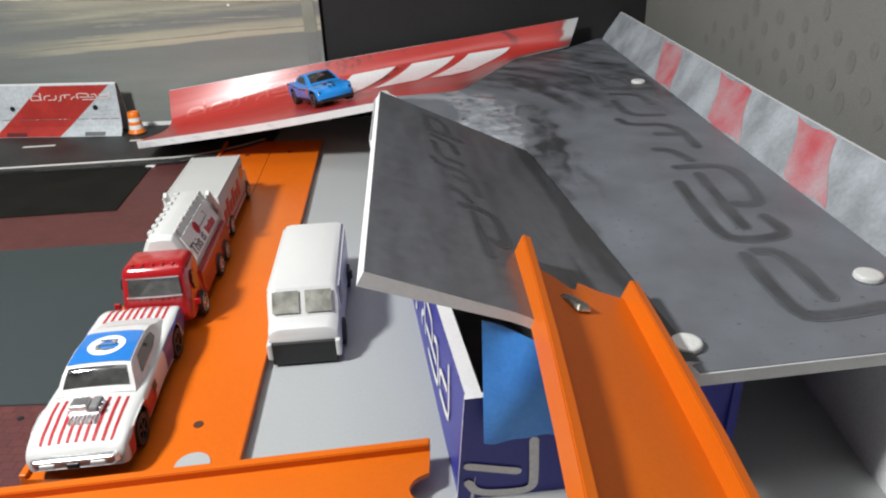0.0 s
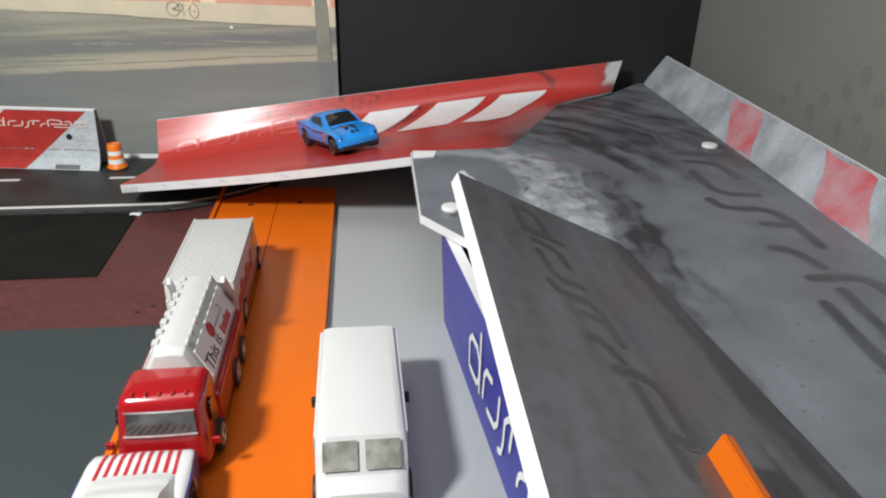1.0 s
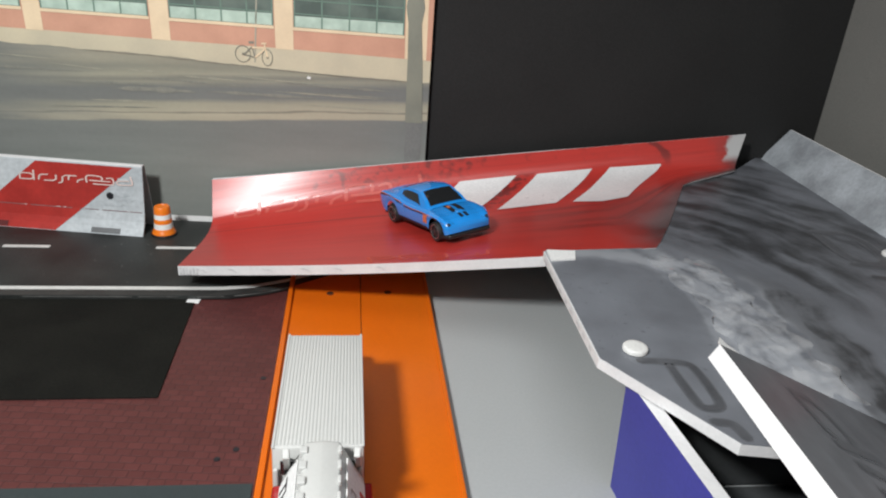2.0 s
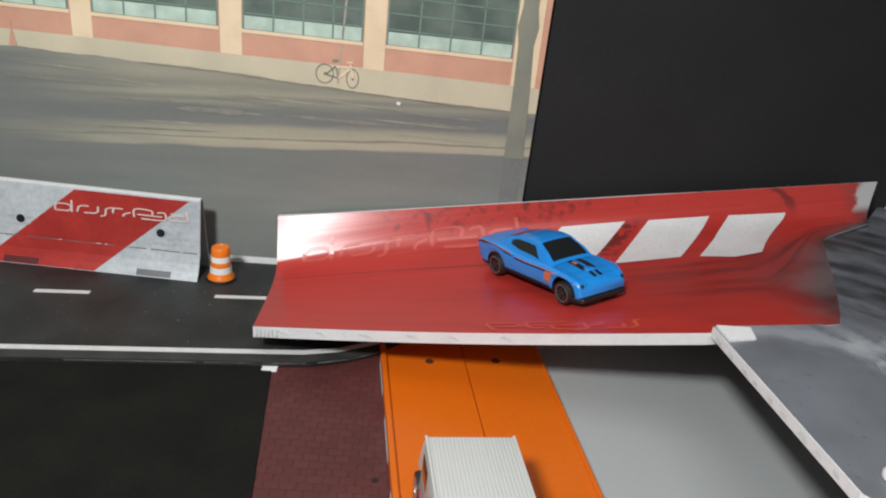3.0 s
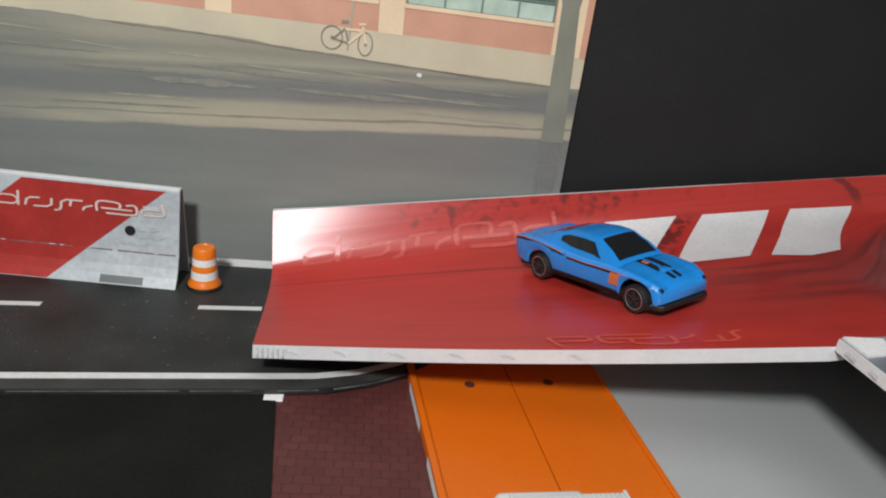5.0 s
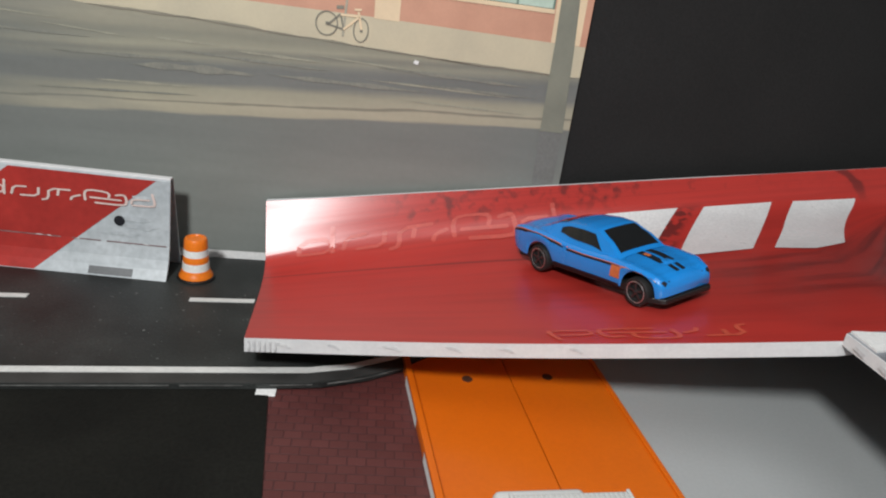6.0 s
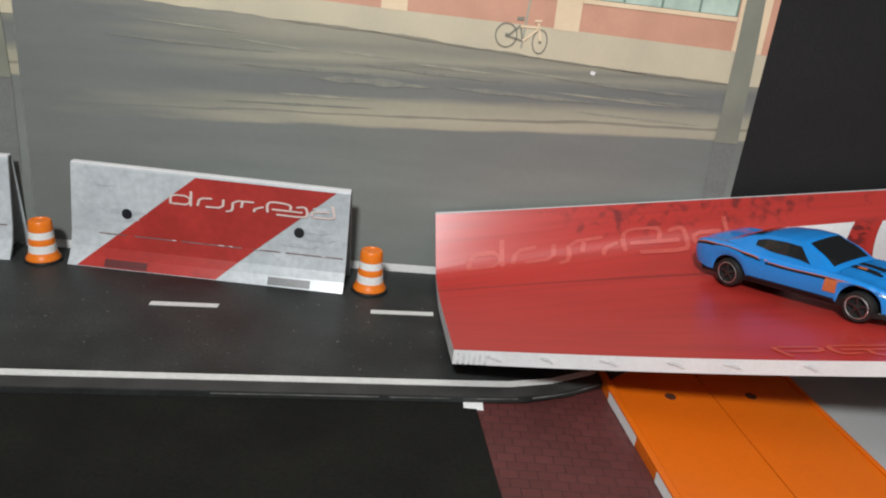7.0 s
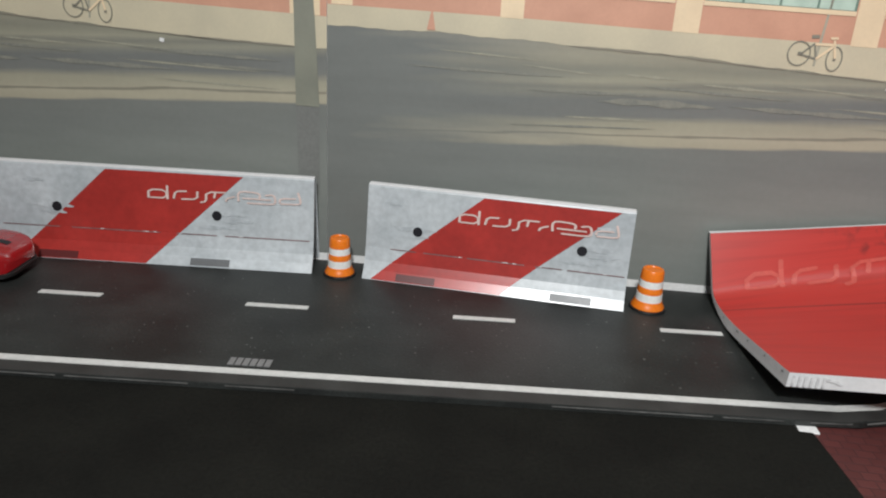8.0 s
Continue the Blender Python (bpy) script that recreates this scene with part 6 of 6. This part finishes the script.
decal(race, "roof_panel", fcabin, 0.00015, .40, .825, -.58, .58, ROOF_BLUE, "blue roof panel", 12, 12)
g = outward(fcabin, 0.00030)
bm = bmesh.new()
bm.faces.new([bm.verts.new(g(.615 + .135 * math.cos(a), .36 * math.sin(a))) for a in steps(0, 2 * math.pi, 32)[:-1]])
part("roof_disc", bm, PAPER_WHITE, race, "white roof disc")
g2 = outward(fcabin, 0.00045)
for k, s in enumerate([((-.5, .6), (.5, .6)), ((-.5, .6), (-.5, 0)), ((-.5, 0), (.5, 0)), ((.5, 0), (.5, -.6)), ((.5, -.6), (-.5, -.6))]):
    part("roof_mark", bm_strokes(lambda a, c, k=k: tuple(Vector(g2(.615 + .10 * c, -.30 * a)) + Vector((0, 0, .00002 * k))), 0.16, [s], 2), GREY_PRINT, race)
for s in (-1, 1):
    decal(race, "navy_quarter", fbody, 0.00015, .01, .40, s * .545, s * .93, NAVY_PRINT, "navy blue rear quarter", 30, 6)
    decal(race, "red_flank", fbody, 0.00015, .60, .96, s * .66, s * .95, RED_PRINT, "red front flank", 30, 6)
    decal(race, "sponsor_patch", fbody, 0.00022, .58, .635, s * .64, s * .78, BLACK_PRINT, "dark printed patch", 4, 3)
bits = [bm_box(-.0046, .0046, .0196, .0262, .0124, .0146, .0004), bm_box(-.0012, .0040, .0206, .0256, .0146, .0170, .0006), bm_box(-.0050, .0050, .0212, .0226, .0146, .0156, .0003), bm_box(-.0050, .0050, .0236, .0250, .0146, .0156, .0003)]
bits += [bm_box(.0006 * k - .0038, .0006 * k - .0034, .0258, .0290, .0126, .0142, .0001) for k in range(0, 13, 2)]
part("engine", join(*bits), CHROME, race, "chrome engine and intake above the hood")
part("air_scoop", bm_box(-.0044, -.0012, .0196, .0258, .0144, .0164, .0006, 2, (.85, .9)), GREY_PRINT, race, "grey air scoop")
part("bumper", bm_prism([(-.0128, .0335), (.0128, .0335), (.0126, .0375), (.0108, .0396), (-.0108, .0396), (-.0126, .0375)], .0058, .0092, .0009), CHROME, race, "chrome front bumper")
for s in (-1, 1):
    part("bumper_light", bm_box(s * .0070 - .0022, s * .0070 + .0022, .0388, .0400, .0066, .0084, .0004), WHITE_BODY, race, "white bumper lamp")
part("plate_block", bm_box(-.0018, .0018, .0388, .0401, .0064, .0082, .0003), BLACK_PRINT, race, "dark centre block")

# ---- red refuse truck ----
truck = thing("refuse_truck", pose(-0.1105, 0.2245, 0.0028, 0, 0, 185.4), "red die-cast refuse truck with white ribbed container", "toy truck")
cab = bm_box(-.0138, .0138, .0135, .0370, .0036, .0266, 0)
for v in cab.verts:
    if v.co.z > .02:
        v.co.x *= .86
        v.co.y = .0150 if v.co.y < .02 else .0318
bmesh.ops.bevel(cab, geom=cab.edges[:], offset=.0032, segments=4, affect="EDGES", profile=.5)
part("cab", cab, RED_BODY, truck, "glossy red cab", smooth=50)


def cab_front(u, w):
    """The cab's sloping front: u across, w up."""
    return ((u - .5) * (.0266 - .0036 * w), .0371 - .0050 * w, .0040 + .0222 * w)


bm = bm_grid(lambda u, w: tuple(Vector(cab_front(.09 + .80 * u, .535 + .30 * w)) + Vector((0, .0003 + .0012 * u * (1 - u), 0))), steps(0, 1, 8), steps(0, 1, 4))
part("windscreen", bm, GLASS_GLINTS, truck, "dark wide windscreen with painted pale glints", smooth=True)
for w0, w1 in ((.510, .535), (.835, .86)):
    part("windscreen_rim", bm_grid(lambda u, w, w0=w0, w1=w1: tuple(Vector(cab_front(.08 + .84 * u, w0 + (w1 - w0) * w)) + Vector((0, .0004 + .0012 * u * (1 - u), 0))), steps(0, 1, 8), steps(0, 1, 2)), CHROME, truck, "bright windscreen rim")
for s in (-1, 1):
    b = bm_lathe([(.0032, -.0002), (.0032, .0003)], 20, "x")
    ob = part("side_window", b, GLASS_DARK, truck, "dark cab side window")
    ob.matrix_local = pose(s * .01345, .0262, .0175, 0, s * -5.5, 0) @ Matrix.Diagonal((1, 1.0, 1.25, 1))
    part("mirror", bm_box(s * .0150 - .0012, s * .0150 + .0012, .0330, .0342, .0105, .0128, .0003), RED_BODY, truck, "red mirror stub")
for k in range(5):
    part("roof_lamp", bm_box(-.0076 + .0038 * k - .0005, -.0076 + .0038 * k + .0005, .0292, .0306, .0261, .0272, .0003), RED_BODY, truck, "small red roof lamp")
for k in range(3):
    part("bumper_light", bm_box(-.0070 + .0070 * k - .0016, -.0070 + .0070 * k + .0016, .0364, .0373, .0060, .0075, .0003), CHROME, truck, "bright bumper light")
part("chassis", bm_box(-.0140, .0140, -.0345, .0170, .0045, .0158, .0008), RED_BODY, truck, "red lower body")


def hopper_section(w):
    """Half outline of the container from its foot to the ridge."""
    pts = [(.0110, .0146), (.0115, .0160), (.0115, .0178), (.0047, .0315), (.0, .0320)]
    u = w * 4
    i = min(int(u), 3)
    return lerp(pts[i], pts[i + 1], u - i)


ends = ((.0160, .90), (.0135, 1.0), (-.0330, 1.0), (-.0345, .94))
bm = bmesh.new()
rings = []
for y, k in ends:
    ring = [hopper_section(w) for w in steps(0, 1, 4)]
    full = [(x, z) for x, z in ring] + [(-x, z) for x, z in ring[-2::-1]]
    rings.append([bm.verts.new((x * k, y, .0146 + (z - .0146) * k)) for x, z in full])
for a, c_ in zip(rings, rings[1:]):
    for i in range(len(a) - 1):
        bm.faces.new((a[i], a[i + 1], c_[i + 1], c_[i]))
    bm.faces.new((a[-1], a[0], c_[0], c_[-1]))
bm.faces.new(rings[0])
bm.faces.new(rings[-1])
bmesh.ops.bevel(bm, geom=bm.edges[:], offset=.0004, segments=2, affect="EDGES", profile=.5)
part("container", bm, WHITE_PLASTIC, truck, "white plastic container", smooth=30)
for k in range(8):
    y = .0108 - .0058 * k
    for s, w in ((1, .0011), (-1, .0005)):
        part("stud", bm_box(s * .0048 - w, s * .0048 + w, y - .0018 + .0003 * (k % 2), y + .0012, .0300, .0321 + .0002 * (k % 3), .0004), WHITE_PLASTIC, truck, "raised edge stud")

# print on both sloping sides; local frame of a panel: a along the truck, b up the slope
lo_p, hi_p = Vector((.0115, 0, .0178)), Vector((.0047, 0, .0315))
for s in (-1, 1):
    e = Vector((s * (hi_p.x - lo_p.x), 0, hi_p.z - lo_p.z)).normalized()
    nrm = Vector((s * e.z if s > 0 else -e.z, 0, abs(e.x)))
    base = Vector((s * lo_p.x, 0, lo_p.z)) + nrm * .0004
    frame_ = Matrix.Translation(base) @ Matrix((Vector((0, s, 0)), e, nrm)).transposed().to_4x4()
    panel_part = part("side_panel", bm_box(-.030, .012, .0010, .0118, -.0002, .0002) if s > 0 else bm_box(-.012, .030, .0010, .0118, -.0002, .0002), PAPER_WHITE, truck, "white printed side panel")
    panel_part.matrix_local = frame_
    t0 = .004 if s < 0 else -.004
    disc = part("printed_disc", bm_lathe([(.0026, .0), (.0026, .0003)], 24), RED_PRINT, truck, "round red printed disc")
    disc.matrix_local = frame_ @ pose(-.004 * s + (-.001 if s > 0 else .001), .0085, .0002)
    cu = bpy.data.curves.new("words", "FONT")
    cu.body, cu.size, cu.extrude, cu.align_x = "This is", .0072, .00006, "LEFT"
    wob = new("scratch_words", cu)
    dg = bpy.context.evaluated_depsgraph_get()
    me = bpy.data.meshes.new_from_object(wob.evaluated_get(dg))
    bpy.data.objects.remove(wob)
    words = new("printed_words", me)
    me.materials.clear()
    me.materials.append(BLACK_PRINT)
    words.parent = truck
    words.matrix_local = frame_ @ pose(-.0285 if s > 0 else -.0110, .0018, .0003)
    tagged(words, "black printed words")
    for k in range(6):
        x = (.0112 if s < 0 else -.0072) + .0023 * k
        bar = part("printed_bar", bm_box(x, x + .0014, .0017, .0052 if k in (0, 3) else .0045, 0, .0003), RED_PRINT, truck, "red printed bar")
        bar.matrix_local = frame_ @ pose(0, 0, .0002)
    hook = part("printed_line", bm_strokes(lambda a, c: (.006 + .0016 * a if s < 0 else -.010 + .0016 * a, .0072 + .0012 * c, 0), .25, [((0, 0), (9, 0)), ((9, 0), (9, 2)), ((8, 2), (9, 2))], 1), BLACK_PRINT, truck)
    hook.matrix_local = frame_ @ pose(0, 0, .00035)
    arm = part("lift_arm", bm_box(-.0009, .0009, -.0105, .0105, -.0014, .0014, .0004), WHITE_PLASTIC, truck, "white lifting arm")
    arm.matrix_local = pose(s * .0098, -.0345, .0240, 52, 0, s * 4)
    for y in (.0235, -.0095, -.0235):
        wheel(truck, s * .0126, y, .0052, .0044, s, CHROME)

# ---- white box van ----
van2 = thing("box_van", pose(-0.1190, 0.2995, 0.0028, 0, 0, 5.4), "white die-cast box van with ribbed roof and red print", "toy truck")
part("box", bm_box(-.0130, .0130, -.0385, .0215, .0080, .0265, .0010, 2, (.985, .995)), WHITE_PLASTIC, van2, "white box body", smooth=40)
part("hood", bm_box(-.0118, .0118, .0210, .0370, .0040, .0150, .0016, 3, (.9, .8)), WHITE_BODY, van2, "white short hood", smooth=40)
part("lower_body", bm_box(-.0128, .0128, -.0390, .0225, .0036, .0085, .0006), WHITE_BODY, van2, "white lower body")
for k in range(23):
    x = -.0117 + .00106 * k
    part("roof_rib", bm_box(x - .00030, x + .00030, -.0375, .0205, .0262, .02668, .00009), WHITE_PLASTIC, van2, "fine roof rib")
part("roof_rim", bm_box(-.0129, -.0121, -.0383, .0213, .0262, .0268, .0002), WHITE_PLASTIC, van2)
part("roof_rim", bm_box(.0121, .0129, -.0383, .0213, .0262, .0268, .0002), WHITE_PLASTIC, van2)
for s in (-1, 1):
    part("rear_window", bm_box(s * .0080 - .0026, s * .0080 + .0026, -.0390, -.0384, .0175, .0222, .0003), GLASS_DARK, van2, "small dark rear window")
    part("side_window", bm_box(s * .01275 - .0003, s * .01275 + .0003, .0105, .0185, .0160, .0225, .0002), GLASS_DARK, van2, "dark side window")
    for k in range(6):
        part("side_print", bm_box(s * .01285 - .0003, s * .01285 + .0003, -.0340 + .0068 * k, -.0288 + .0068 * k, .0105, .0195 if k % 2 else .0165, .0002), RED_PRINT, van2, "red printed bar")
    part("side_line", bm_box(s * .01290 - .0003, s * .01290 + .0003, -.0380, .0215, .0066, .0078, .0002), RED_PRINT, van2, "red printed line")
    part("door_bar", bm_box(s * .0118 - .0007, s * .0118 + .0007, -.0400, -.0388, .0045, .0200, .0004), WHITE_PLASTIC, van2, "white door hinge bar")
    for y in (-.0235, .0240):
        wheel(van2, s * .0112, y, .0052, .0044, s, CHROME)
part("bumper", bm_box(-.0115, .0115, -.0402, -.0386, .0030, .0055, .0005), CHROME, van2, "bright rear bumper")

# ---- white delivery van ----
van = thing("delivery_van", pose(-0.0508, 0.2040, 0.0, 0, 0, 185.4), "plain white die-cast step van with black bumper", "toy truck")


def van_ring(y, w, z0, z1, tuck):
    """Outline of the van at a station: sides, rounded shoulders, roof."""
    half_ = [(w, z0), (w, z0 + (z1 - z0) * .5), (w - tuck * .3, z1 - .0022), (w - tuck - .0006, z1 - .0006), (w - tuck - .0028, z1)]
    return [(x, y, z) for x, z in half_] + [(-x, y, z) for x, z in half_[::-1]]


bm = bmesh.new()
rings = []
for y, w, z0, z1, tuck in ((-.0345, .0124, .0050, .0243, .0010), (-.0335, .0132, .0042, .0254, .0008), (.0195, .0132, .0042, .0256, .0008), (.0222, .0131, .0042, .0253, .0010),
                           (.0252, .0131, .0042, .0212, .0012), (.0284, .0130, .0042, .0166, .0014), (.0318, .0129, .0042, .0158, .0016), (.0336, .0127, .0060, .0148, .0018), (.0343, .0122, .0080, .0130, .0018)):
    rings.append([bm.verts.new(p) for p in van_ring(y, w, z0, z1, tuck)])
for a, c_ in zip(rings, rings[1:]):
    for i in range(len(a) - 1):
        bm.faces.new((a[i], a[i + 1], c_[i + 1], c_[i]))
    bm.faces.new((a[-1], a[0], c_[0], c_[-1]))
bm.faces.new(rings[0])
bm.faces.new(rings[-1])
bmesh.ops.recalc_face_normals(bm, faces=bm.faces)
part("body", bm, WHITE_BODY, van, "plain white enamel body", smooth=38)
for s in (-1, 1):
    def pane(u, w, s=s):
        f = .10 + .78 * w
        return (s * (.0011 + .0096 * u), .0284 - .0060 * f + .0004, .0170 + .0084 * f + .0003)
    part("windscreen_pane", bm_grid(pane, steps(0, 1, 4), steps(0, 1, 4)), GLASS_SMOKE, van, "smoked windscreen pane with white seats behind")
    part("gutter", bm_box(s * .0128 - .0005, s * .0128 + .0005, -.0335, .0195, .0228, .0236, .0003), WHITE_BODY, van, "roof gutter ridge")
    part("side_window", bm_box(s * .01325 - .0002, s * .01325 + .0002, .0120, .0195, .0150, .0215, .0001), GLASS_SMOKE, van, "smoked side window")
    part("mirror", bm_box(s * .0148 - .0012, s * .0148 + .0012, -.0130, -.0110, .0090, .0125, .0004), BLACK_PLASTIC, van, "black side fitting")
    part("fender_post", bm_box(s * .0122 - .0010, s * .0122 + .0010, .0305, .0358, .0034, .0102, .0006), WHITE_BODY, van, "white fender post")
    for y in (-.0215, .0220):
        wheel(van, s * .0119, y, .0052, .0044, s, BLACK_PLASTIC)
part("bumper", bm_box(-.0117, .0117, .0310, .0356, .0010, .0100, .0007), BLACK_PLASTIC, van, "black plastic front bumper")
part("base", bm_box(-.0122, .0122, -.0345, .0320, .0018, .0046, .0005), BLACK_PLASTIC, van, "black plastic base")
